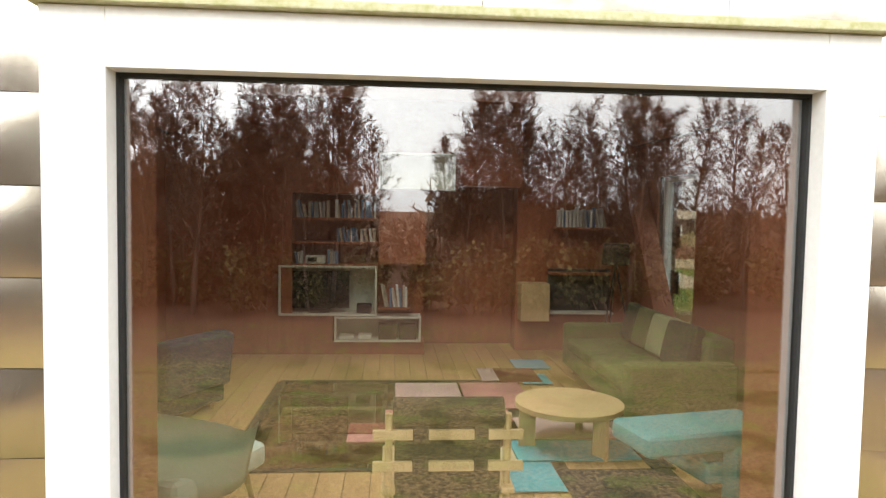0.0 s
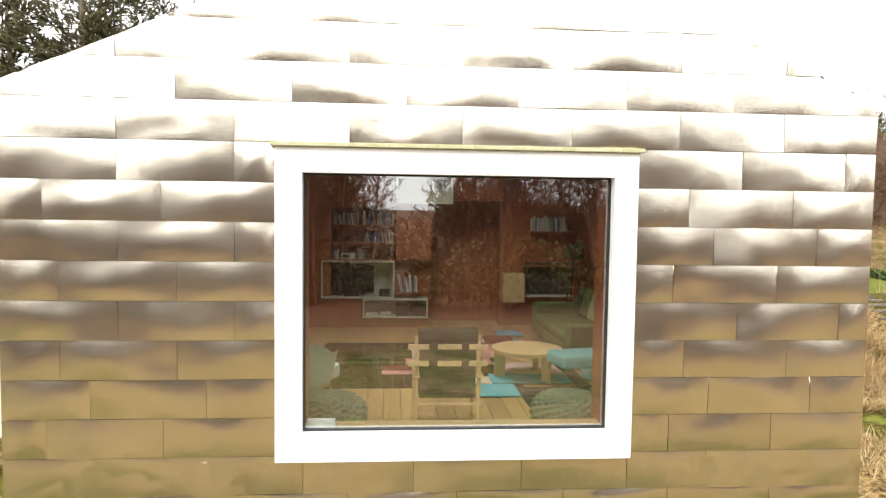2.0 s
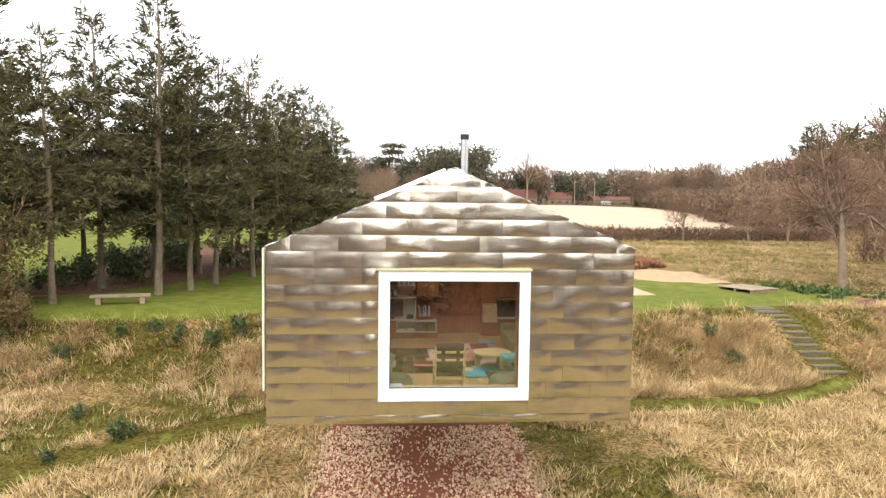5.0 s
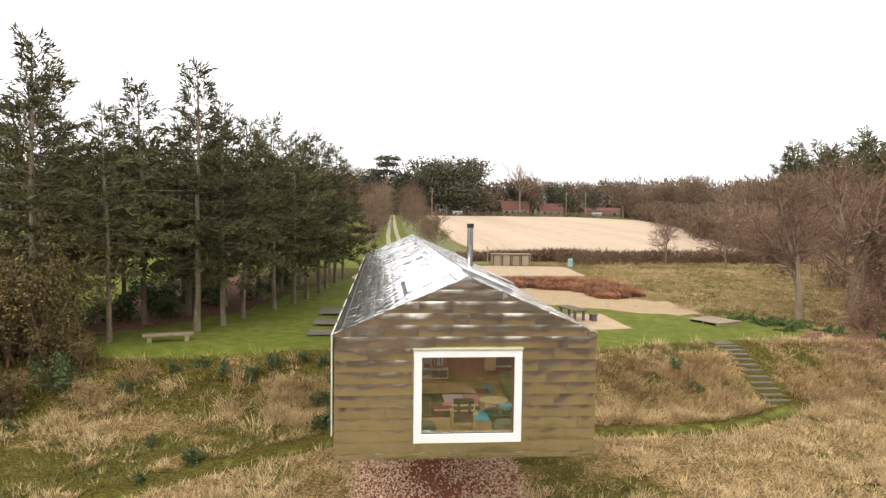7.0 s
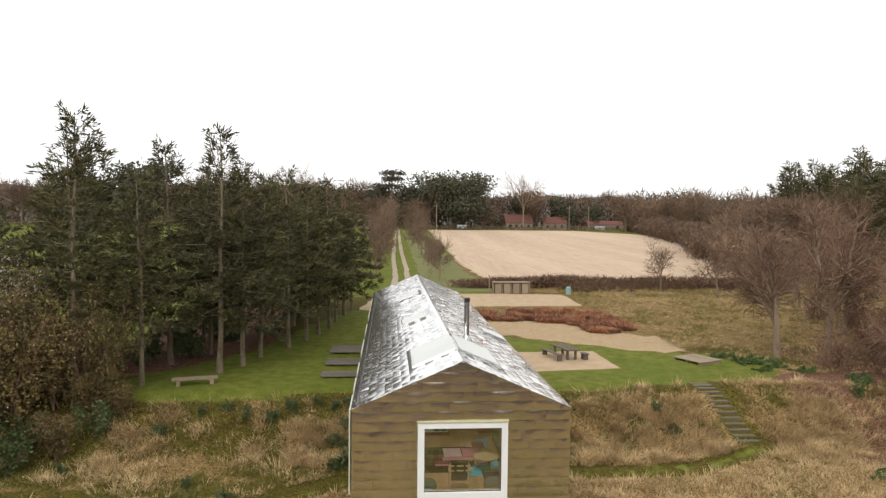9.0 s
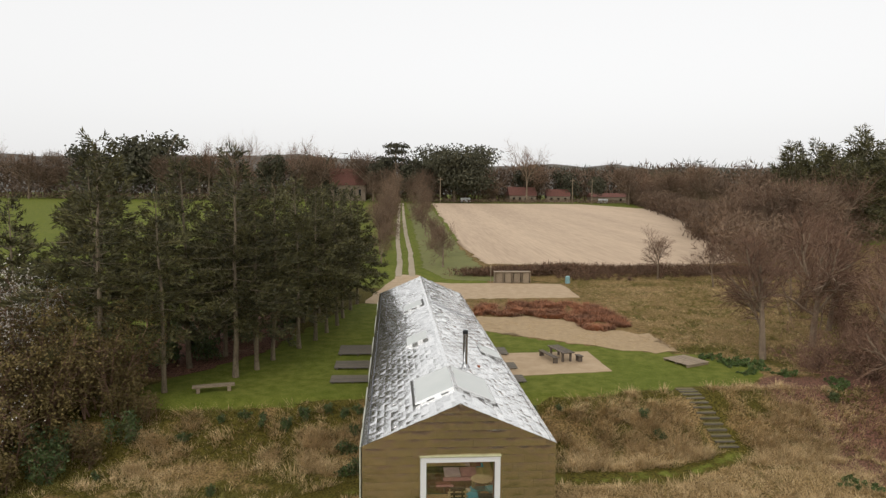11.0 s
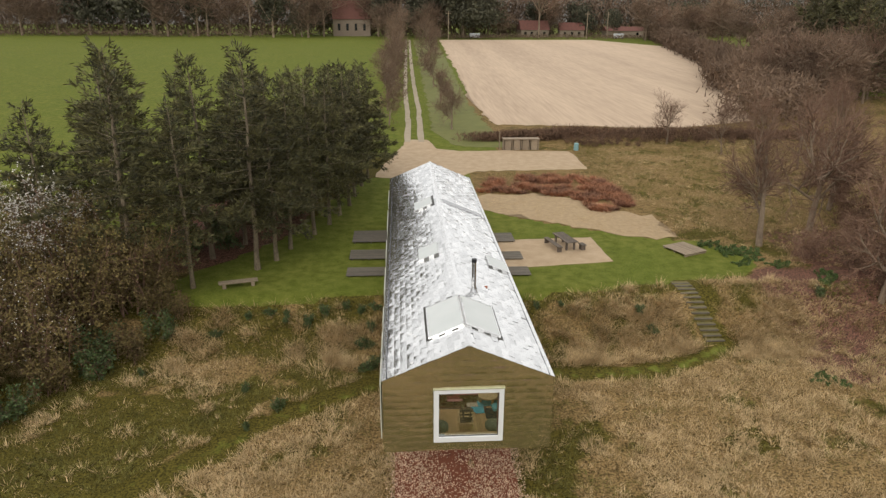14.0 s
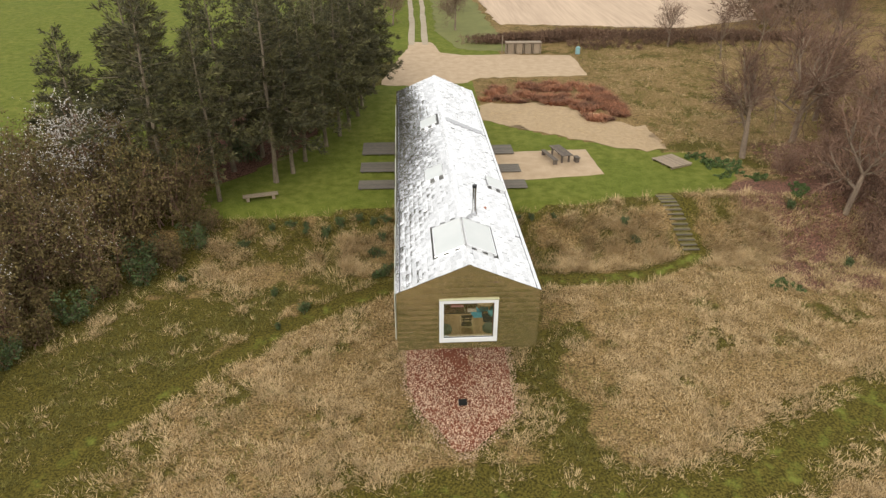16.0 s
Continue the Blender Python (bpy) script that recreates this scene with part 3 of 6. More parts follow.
def sheet_verts(u0, u1, v0, v1, seed, nu=6, nv=5):
    """A thin sheet in its own plane: pillowed, creased, with a turned-in rim. Gives points (u, v, out) and faces."""
    r = random.Random(seed)
    cu, cv, amp = r.uniform(0.25, 0.75), r.uniform(0.3, 0.7), r.uniform(0.005, 0.015)
    tilt, twist = r.uniform(-0.006, 0.006), r.uniform(-0.006, 0.006)
    lip, lipw, flare = r.uniform(0.2, 0.8), r.uniform(0.2, 0.5), r.choice((0.0, 0.006, 0.012, 0.018))
    pts, faces = [], []
    for i in range(nu + 1):
        for j in range(nv + 1):
            a, b = i / nu, j / nv
            edge = (1 - (2 * a - 1) ** 4) * (1 - (2 * b - 1) ** 4)
            out = 0.009 + amp * 0.8 * edge + tilt * (a - 0.5) + flare * (1 - b) ** 3 * math.exp(-((a - lip) / lipw) ** 2) + twist * (a - 0.5) * (b - 0.5) * 4
            out += 0.007 * math.exp(-((a - cu) / 0.18) ** 2 - ((b - cv) / 0.3) ** 2) * r.choice((-1, 1)) if edge > 0 else 0
            pts.append((u0 + (u1 - u0) * a, v0 + (v1 - v0) * b, out))
    k = nv + 1
    for i in range(nu):
        for j in range(nv):
            faces.append((i * k + j, (i + 1) * k + j, (i + 1) * k + j + 1, i * k + j + 1))
    rim = [i * k for i in range(nu + 1)] + [nu * k + j for j in range(1, k)] + [i * k + nv for i in range(nu - 1, -1, -1)] + [j for j in range(nv - 1, 0, -1)]
    base = len(pts)
    pts += [pts[i] for i in rim] + [(pts[i][0], pts[i][1], -0.006) for i in rim]
    k = len(rim)
    for i in range(k):
        j = (i + 1) % k
        faces.append((base + i, base + k + i, base + k + j, base + j))
    return pts, faces


SHARED = {}


def sheet_mesh(w, h, seed, material, nu=6, nv=4):
    key = (round(w, 3), round(h, 3), seed, material.name)
    if key not in SHARED:
        pts, faces = sheet_verts(0, w, 0, h, seed, nu, nv)
        me = bpy.data.meshes.new("metal_sheet")
        me.from_pydata(pts, [], faces)
        me.materials.append(material)
        me.shade_smooth()
        SHARED[key] = me
    return SHARED[key]


def lay(w, h, seed, material, parent, m):
    ob = new("metal_sheet", sheet_mesh(w, h, seed, material))
    ob.parent = parent
    ob.matrix_basis = m
    return ob


def front_basis(x, z):
    """Sheet plane to the front wall: u along x, v up, out towards -y."""
    return Matrix(((1, 0, 0, x), (0, 0, -1, 0.012), (0, 1, 0, z), (0, 0, 0, 1)))


GAP = 0.0035
for k in range(9):
    z1, z0 = 2.95 - COURSE * k, 2.95 - COURSE * (k + 1)
    for a, b in ((-HALF, WX0 - 0.005), (WX1 + 0.005, HALF)):
        x = a
        first = SHEET * (0.5 if k % 2 else 1.0) * RNG.choice((0.75, 1.0, 1.0))
        while x < b - 0.02:
            e = min(b, x + first)
            if b - e < 0.18:
                e = b
            lay(e - x - GAP, z1 - z0 - GAP, RNG.randint(0, 5) if abs(e - x - SHEET) < 0.01 else 7, METAL, front_wall, front_basis(x, z0))
            x, first = e, SHEET
for z0, z1 in ((0.0, 0.151), (0.151, 0.42)):
    x, first = -HALF, 0.885 * (0.6 if z0 else 1)
    while x < HALF - 0.02:
        e = min(HALF, x + first)
        e = HALF if HALF - e < 0.18 else e
        lay(e - x - GAP, z1 - z0 - GAP, RNG.randint(0, 4), METAL, front_wall, front_basis(x, z0))
        x, first = e, SHEET


def gable_sheets():
    """Courses above the window head, cut along the verge."""
    k = (RIDGE - EAVE) / HALF
    for c in range(7):
        z0, z1 = 2.95 + COURSE * c, min(2.95 + COURSE * (c + 1), RIDGE)
        lim = lambda zz: HALF if zz <= EAVE else (RIDGE - zz) / k
        wide = lim(z0)
        x = -HALF - SHEET * (0.5 if c % 2 else 0.0)
        while x < wide:
            e = x + SHEET
            a, b = max(x, -wide), min(e, wide)
            if b - a > 0.03:
                pts, faces = sheet_verts(a + GAP / 2, b - GAP / 2, z0 + GAP / 2, z1 - GAP / 2, RNG.randint(0, 40))
                bm = bmesh.new()
                vs = [bm.verts.new((u, 0.012 - o, v)) for u, v, o in pts]
                for fc in faces:
                    bm.faces.new([vs[i] for i in fc])
                for s in (-1, 1):
                    bmesh.ops.bisect_plane(bm, geom=bm.verts[:] + bm.edges[:] + bm.faces[:], plane_co=(0, 0, RIDGE + 0.01), plane_no=(s * k, 0, 1), clear_outer=True)
                if len(bm.faces):
                    for fc in bm.faces:
                        fc.smooth = True
                    part("metal_sheet", bm, METAL, front_wall)
                else:
                    bm.free()
            x = e


gable_sheets()

# window: white timber frame, glazing, mossy drip board
window = part("window", box((WX0, -0.055, WZ0), (GX0, 0.10, WZ1), 0.006), WHITE_PAINT, barn, "large square picture window in a white painted frame")
for lo, hi in (((GX1, -0.055, WZ0), (WX1, 0.10, WZ1)), ((GX0, -0.055, WZ0), (GX1, 0.10, GZ0)), ((GX0, -0.055, GZ1), (GX1, 0.10, WZ1))):
    part("frame", box(lo, hi, 0.004), WHITE_PAINT, window)
part("drip_board", box((WX0 - 0.03, -0.10, WZ1 + 0.002), (WX1 + 0.03, 0.06, WZ1 + 0.034), 0.005), MOSS_BOARD, window, "weathered drip board stained green with moss")
for lo, hi in (((GX0, 0.03, GZ0), (GX0 + 0.013, 0.09, GZ1)), ((GX1 - 0.013, 0.03, GZ0), (GX1, 0.09, GZ1)), ((GX0 + 0.013, 0.03, GZ0), (GX1 - 0.013, 0.09, GZ0 + 0.012)), ((GX0 + 0.013, 0.03, GZ1 - 0.014), (GX1 - 0.013, 0.09, GZ1))):
    part("seal", box(lo, hi), SEAL, window, "black rubber glazing seal")
pane = part("pane", box((GX0 + 0.01, 0.05, GZ0 + 0.01), (GX1 - 0.01, 0.056, GZ1 - 0.01)), GLASS, window)
pane.visible_shadow = False
# plywood lining of the opening
for lo, hi in (((GX0 - 0.02, 0.10, GZ0 - 0.02), (GX0, 0.42, GZ1 + 0.02)), ((GX1, 0.10, GZ0 - 0.02), (GX1 + 0.02, 0.42, GZ1 + 0.02)), ((GX0, 0.10, GZ1), (GX1, 0.42, GZ1 + 0.02))):
    part("lining", box(lo, hi), PLY, window, "red-brown plywood lining")

part("lining", box((GX0, 0.10, GZ0 - 0.02), (GX1, 0.29, GZ0)), PALE_WOOD, window, "pale ash sill board")

# ---- roof ----
SKYLIGHTS = [(-1, 0.0, 1.5, 1.85, 5.0), (1, 0.0, 1.5, 1.85, 5.0), (-1, 0.5, 1.65, 11.5, 13.4), (-1, 0.4, 1.65, 21.5, 23.5), (1, 2.2, 3.35, 11.3, 13.0)]
KS = (RIDGE - EAVE) / HALF


def slope_basis(side, y, s):
    """Sheet plane to a roof slope: u along the ridge, v from eave up, s the distance up from the eave."""
    up = Vector((-side * HALF, 0, RIDGE - EAVE)).normalized()
    u = Vector((0, side, 0))
    o = u.cross(up)
    p = Vector((side * HALF, y, EAVE)) + up * s
    return Matrix(((u.x, up.x, o.x, p.x), (u.y, up.y, o.y, p.y), (u.z, up.z, o.z, p.z), (0, 0, 0, 1)))


def slab(side):
    """The roof deck of one slope, left open under the skylights."""
    bm = bmesh.new()
    holes = [(1 - b / HALF, 1 - a / HALF, y0, y1) for s, a, b, y0, y1 in SKYLIGHTS if s == side]
    cuts_y = sorted({0.02, LONG} | {h[2] for h in holes} | {h[3] for h in holes})
    for ya, yb in zip(cuts_y, cuts_y[1:]):
        spans = [(0.0, 1.0)]
        for f0, f1, h0, h1 in holes:
            if h0 <= ya and yb <= h1:
                spans = [p for lo, hi in spans for p in ((lo, min(hi, f0)), (max(lo, f1), hi)) if p[1] - p[0] > 0.001]
        for lo, hi in spans:
            m = slope_basis(side, 0, 0)
            u0, u1 = (ya, yb) if side > 0 else (-yb, -ya)
            box((u0, lo * SLOPE, -0.22), (u1, hi * SLOPE, -0.014), bm=bm, m=m)
    return part("roof", bm, METAL_DARK, barn, "shallow pitched roof of bright steel sheets")


def over_hole(side, y, s):
    x = HALF * (1 - s / SLOPE)
    return any(k == side and a - 0.05 < x < b + 0.05 and y0 - 0.05 < y < y1 + 0.05 for k, a, b, y0, y1 in SKYLIGHTS)


roofs = {}
for side in (-1, 1):
    roof = roofs[side] = slab(side)
    rest_v, rest_f = [], []
    ncol = int(LONG / SHEET) + 1
    for c in range(12):
        s0 = 0.24 + c * (SLOPE - 0.24) / 12
        hgt = (SLOPE - 0.24) / 12 - GAP
        for k in range(ncol + 1):
            y0 = k * SHEET - (SHEET / 2 if c % 2 else 0)
            y1 = min(LONG, y0 + SHEET)
            y0 = max(0.0, y0)
            if y1 - y0 < 0.05:
                continue
            if over_hole(side, (y0 + y1) / 2, s0 + hgt / 2):
                continue
            w = y1 - y0 - 0.016
            m = slope_basis(side, y0 if side > 0 else y1, s0) @ pose(0, 0, 0.012, RNG.gauss(-2.2, 1.1), RNG.gauss(0, 0.7), 0)
            seed = RNG.randint(0, 7)
            if y1 < 12.5:
                lay(w, hgt, seed, METAL_ROOF, roof, m)
            else:
                pts, faces = sheet_verts(0, w, 0, hgt, seed, 4, 2)
                n = len(rest_v)
                rest_v += [m @ Vector(p) for p in pts]
                rest_f += [tuple(n + i for i in fc) for fc in faces]
    tagged(raw("metal_sheets", rest_v, rest_f, METAL_ROOF, roof, True), kind="stuff")
    # dark gutter slot and bright eave strip
    m = slope_basis(side, 0, 0)
    u0, u1 = (0, LONG) if side > 0 else (-LONG, 0)
    part("gutter", box((u0, 0.19, -0.03), (u1, 0.235, 0.006), m=m), GUTTER, roof, "dark recessed gutter")
    part("eave_strip", box((u0, -0.02, -0.05), (u1, 0.188, 0.02), 0.006, m=m), METAL_ROOF, roof)
part("ridge_cap", prism([(-0.16, RIDGE - 0.16 * KS + 0.02), (0, RIDGE + 0.02), (0.16, RIDGE - 0.16 * KS + 0.02), (0.16, RIDGE - 0.16 * KS + 0.035), (0, RIDGE + 0.04), (-0.16, RIDGE - 0.16 * KS + 0.035)], 5.05, LONG), METAL_ROOF, barn)
part("ridge_cap", prism([(-0.16, RIDGE - 0.16 * KS + 0.02), (0, RIDGE + 0.02), (0.16, RIDGE - 0.16 * KS + 0.02), (0.16, RIDGE - 0.16 * KS + 0.035), (0, RIDGE + 0.04), (-0.16, RIDGE - 0.16 * KS + 0.035)], 0.0, 1.8), METAL_ROOF, barn)
for side, a, b, y0, y1 in SKYLIGHTS:
    f0, f1 = SLOPE * (1 - b / HALF), SLOPE * (1 - a / HALF)
    m = slope_basis(side, 0, 0)
    u0, u1 = (y0, y1) if side > 0 else (-y1, -y0)
    tall = 0.12
    light = part("skylight", box((u0, f0 - 0.02, -0.05), (u1, f0 + 0.05, tall), 0.008, m=m), METAL_ROOF, barn, "glazed roof light in a steel kerb")
    for lo, hi in (((u0, f1 - 0.05, -0.05), (u1, f1 - 0.005, tall)), ((u0, f0 + 0.05, -0.05), (u0 + 0.07, f1 - 0.05, tall)), ((u1 - 0.07, f0 + 0.05, -0.05), (u1, f1 - 0.05, tall))):
        part("frame", box(lo, hi, 0.006, m=m), METAL_ROOF, light)
    g = part("pane", box((u0 + 0.06, f0 + 0.04, tall - 0.03), (u1 - 0.06, f1 - 0.04, tall - 0.02), m=m), SKYGLASS, light)
    g.visible_shadow = False
# louvre strip across the right slope
m = slope_basis(1, 0, 0)
part("roof_vent", box((22.0, 0.45, 0.0), (22.75, SLOPE - 0.35, 0.07), 0.02, m=m), FLUE_STEEL, barn, "long low steel vent across the slope")
flue = part("flue", rod((0.85, 6.4, 4.3), (0.85, 6.4, 6.0), 0.105, n=20), FLUE_STEEL, barn, "tall stainless steel stove flue")
part("collar", rod((0.85, 6.4, 4.42), (0.85, 6.4, 4.62), 0.20, 0.125, n=20), FLUE_STEEL, flue)
part("collar", rod((0.85, 6.4, 5.05), (0.85, 6.4, 5.10), 0.118, n=20), FLUE_STEEL, flue)
part("cowl", rod((0.85, 6.4, 6.0), (0.85, 6.4, 6.15), 0.125, n=20), BLACK, flue, "black cowl")
# side cladding, plain courses joined, and the bright shutters on the left wall
for side, wall in ((-1, side_left), (1, side_right)):
    v, f = [], []
    for c in range(11):
        z0, z1 = c * 0.304, (c + 1) * 0.304 - GAP
        y = -SHEET * (0.5 if c % 2 else 0)
        while y < LONG:
            a, b = max(0.06, y), min(LONG, y + SHEET)
            if b - a > 0.05 and not (side > 0 and 5.2 < (a + b) / 2 < 6.35 and 0.5 < z0 < 2.7):
                pts, faces = sheet_verts(a, b - GAP, z0, z1, RNG.randint(0, 9), 3, 2)
                n = len(v)
                v += [Vector((side * (HALF - 0.02 + o), u, w)) for u, w, o in pts]
                f += [tuple(n + i for i in (fc if side > 0 else fc[::-1])) for fc in faces]
            y += SHEET
    tagged(raw("metal_sheets", v, f, METAL, wall, True), kind="stuff")
for y0, y1 in ((0.1, 2.0), (2.6, 4.6), (5.6, 7.4), (9.5, 13), (15, 18), (21, 25), (28, 31)):
    part("shutter", box((-HALF - 0.09, y0, 0.6), (-HALF - 0.045, y1, EAVE - 0.03), 0.01), CREAM, barn, "pale sliding shutter")

# ---- the living room ----
FL, BACK = 0.30, 6.8
fl = box((-HALF + 0.25, 0.26, FL - 0.12), (HALF - 0.25, 2.66, FL - 0.02))
box((-HALF + 0.25, 5.33, FL - 0.12), (HALF - 0.25, 12.0, FL - 0.02), bm=fl)
box((-HALF + 0.25, 2.66, FL - 0.12), (-1.47, 5.33, FL - 0.02), bm=fl)
box((0.94, 2.66, FL - 0.12), (HALF - 0.25, 5.33, FL - 0.02), bm=fl)
floor = tagged(part("floor", fl, METAL_DARK), "oak board floor with a glazed opening", "floor", kind="structure")
plank = bpy.data.meshes.new("plank")
r = random.Random(2)
x = -HALF + 0.26
while x < HALF - 0.3:
    spans = [(0.27, BACK + 0.8)]
    if x + 0.185 > -1.49 and x < 0.96:
        spans = [(0.27, 2.64), (5.35, BACK + 0.8)]
    for a, b in spans:
        part("plank", box((x, a, FL - 0.018), (min(x + 0.185, HALF - 0.255), b, FL + r.uniform(-0.0005, 0.0005)), 0.003, seg=1), OAK, floor)
    x += 0.19
hatch = thing("floor_window", "glass floor panel in a black frame over the grass", "floor window", kind="structure")
for lo, hi in (((-1.49, 2.64, FL - 0.03), (0.96, 2.70, FL + 0.012)), ((-1.49, 5.29, FL - 0.03), (0.96, 5.35, FL + 0.012)), ((-1.49, 2.70, FL - 0.03), (-1.43, 5.29, FL + 0.012)), ((0.90, 2.70, FL - 0.03), (0.96, 5.29, FL + 0.012)), ((-0.32, 2.70, FL - 0.05), (-0.28, 5.29, FL - 0.021))):
    part("frame", box(lo, hi), BLACK, hatch)
g = part("pane", box((-1.43, 2.70, FL - 0.02), (0.90, 5.29, FL + 0.004)), FLOORGLASS, hatch)
g.visible_shadow = False
# walls and ceiling of the room
wn_ = box((-HALF + 0.25, 0.262, FL), (-HALF + 0.28, BACK, EAVE - 0.1))
tagged(part("wall_west", wn_, PLY), "red-brown plywood panelled wall", "wall", kind="structure")
we = box((HALF - 0.28, 0.262, FL), (HALF - 0.25, 5.2, EAVE - 0.1))
box((HALF - 0.28, 6.35, FL), (HALF - 0.25, BACK + 0.6, EAVE - 0.1), bm=we)
box((HALF - 0.28, 5.2, FL), (HALF - 0.25, 6.35, 0.5), bm=we)
box((HALF - 0.28, 5.2, 2.75), (HALF - 0.25, 6.35, EAVE - 0.1), bm=we)
tagged(part("wall_east", we, PLY), "red-brown plywood wall with a tall window", "wall", kind="structure")
ws = box((-HALF + 0.28, 0.262, FL), (GX0 - 0.02, 0.29, 3.1))
box((GX1 + 0.02, 0.262, FL), (HALF - 0.28, 0.29, 3.1), bm=ws)
box((GX0 - 0.02, 0.262, FL), (GX1 + 0.02, 0.29, GZ0 - 0.02), bm=ws)
box((GX0 - 0.02, 0.262, GZ1 + 0.02), (GX1 + 0.02, 0.29, 3.1), bm=ws)
tagged(part("wall_south", ws, PLY), "red-brown plywood wall round the picture window", "wall", kind="structure")
SHELVES = [(-1.56, -0.45, 2.14, 2.44), (-1.56, -0.45, 1.82, 2.10), (-1.56, -0.45, 1.52, 1.78)]
wb = box((-HALF + 0.28, BACK, FL), (-1.58, BACK + 0.4, 4.6))
box((-1.58, BACK, 2.46), (0.2, BACK + 0.4, 4.6), bm=wb)
box((-1.58, BACK + 0.36, FL), (0.2, BACK + 0.4, 2.46), bm=wb)
box((-1.58, BACK, FL), (0.2, BACK + 0.36, 0.48), bm=wb)
box((-0.43, BACK, 1.53), (0.2, BACK + 0.36, 2.46), bm=wb)
box((-1.58, BACK, 0.48), (-1.03, BACK + 0.36, 0.82), bm=wb)
box((1.5, BACK + 0.3, FL), (HALF - 0.28, BACK + 0.6, 4.6), bm=wb)
box((0.2, BACK, 2.6), (1.5, BACK + 0.4, 4.6), bm=wb)
for sgn in (-1, 1):
    bmesh.ops.bisect_plane(wb, geom=wb.verts[:] + wb.edges[:] + wb.faces[:], plane_co=(0, 0, RIDGE - 0.27), plane_no=(sgn * KS, 0, 1), clear_outer=True)
tagged(part("wall_north", wb, PLY), "red-brown plywood wall with recessed book shelves", "wall", kind="structure")
tagged(part("passage_wall", box((0.0, 7.62, FL), (1.7, 7.75, 4.2)), PLY), "plywood end of the passage behind the room", "wall", kind="structure")
for s in (-1, 1):
    bm = bmesh.new()
    holes = [(1 - b / HALF, 1.0, y0, y1) for k, a, b, y0, y1 in SKYLIGHTS[:2] if k == s]
    m = slope_basis(s, 0, 0)
    for ya, yb, hi in ((0.29, 1.85, 1.0), (1.85, 5.0, 1 - 1.5 / HALF), (5.0, 11.2, 1.0)):
        u0, u1 = (ya, yb) if s > 0 else (-yb, -ya)
        box((u0, 0.28, -0.26), (u1, SLOPE * hi - 0.01, -0.225), bm=bm, m=m)
    tagged(part("ceiling", bm, PLY), "sloping red-brown plywood ceiling", "ceiling", kind="structure")
east = thing("window_east", "tall side window with a white frame behind a diagonal beam", "window", kind="structure")
for lo, hi in (((HALF - 0.2, 5.2, 0.5), (HALF - 0.1, 5.27, 2.75)), ((HALF - 0.2, 6.28, 0.5), (HALF - 0.1, 6.35, 2.75)), ((HALF - 0.2, 5.27, 0.5), (HALF - 0.1, 6.28, 0.57)), ((HALF - 0.2, 5.27, 2.68), (HALF - 0.1, 6.28, 2.75))):
    part("frame", box(lo, hi), WHITE_PAINT, east)
g = part("pane", box((HALF - 0.16, 5.27, 0.57), (HALF - 0.15, 6.28, 2.68)), GLASS, east)
g.visible_shadow = False
tagged(part("brace", box((-0.13, -0.06, 0), (0.13, 0.06, 3.1), 0.01, m=pose(HALF - 0.42, 5.25, FL, -33, 0, 0)), PLY), "diagonal plywood-clad brace across the side window", "beam")


# daylight through the ridge light, standing in for the sky above it
for side in (-1, 1):
    lamp_data = bpy.data.lights.new("ridge_daylight", "AREA")
    lamp_data.shape, lamp_data.size, lamp_data.size_y, lamp_data.energy, lamp_data.color = "RECTANGLE", 2.9, 1.25, 27, (1, 0.98, 0.95)
    lamp_data.spread = radians(115)
    lit = new("ridge_daylight", lamp_data)
    up = slope_basis(side, 0, 0).to_3x3()
    c = Vector((side * 0.75, 3.42, RIDGE - 0.75 * KS - 0.10))
    lit.matrix_world = look(c, c - up.col[2])
# ---- furniture ----
def safari_chair():
    c = thing("lounge_chair", "pale ash folding chair with dark olive canvas, back to the window", "chair", (0.035, 1.0, FL))
    for x in (-0.30, 0.30):
        part("back_post", rod((x, 0.0, 0), (x, -0.03, 0.95), 0.02), PALE_WOOD, c)
        part("front_leg", rod((x, 0.55, 0), (x, 0.5, 0.56), 0.02), PALE_WOOD, c)
        part("armrest", box((x - 0.035, -0.08, 0.55), (x + 0.035, 0.56, 0.585), 0.01), PALE_WOOD, c)
        part("side_rail", rod((x, 0.0, 0.33), (x, 0.53, 0.38), 0.018), PALE_WOOD, c)
    for z in (0.66, 0.82):
        for a, b in ((-0.38, -0.18), (-0.10, 0.13), (0.2, 0.38)):
            part("back_rail", box((a, -0.055, z), (b, -0.025, z + 0.05), 0.006), PALE_WOOD, c)
        for a, b in ((-0.18, -0.10), (0.13, 0.2)):
            part("strap", box((a, -0.05, z - 0.02), (b, -0.02, z + 0.07), 0.006), OLIVE_CANVAS, c)
    part("backrest", box((-0.27, -0.02, 0.42), (0.27, 0.02, 0.92), 0.015), OLIVE_CANVAS, c)
    hb = rod((-0.28, 0.0, 0.95), (0.28, 0.0, 0.95), 0.075, n=16)
    part("head_cushion", hb, OLIVE_CANVAS, c)
    part("seat", box((-0.27, 0.02, 0.33), (0.27, 0.55, 0.39), 0.02), OLIVE_CANVAS, c)
    part("stretcher", rod((-0.3, 0.0, 0.28), (0.3, 0.0, 0.28), 0.016), PALE_WOOD, c)


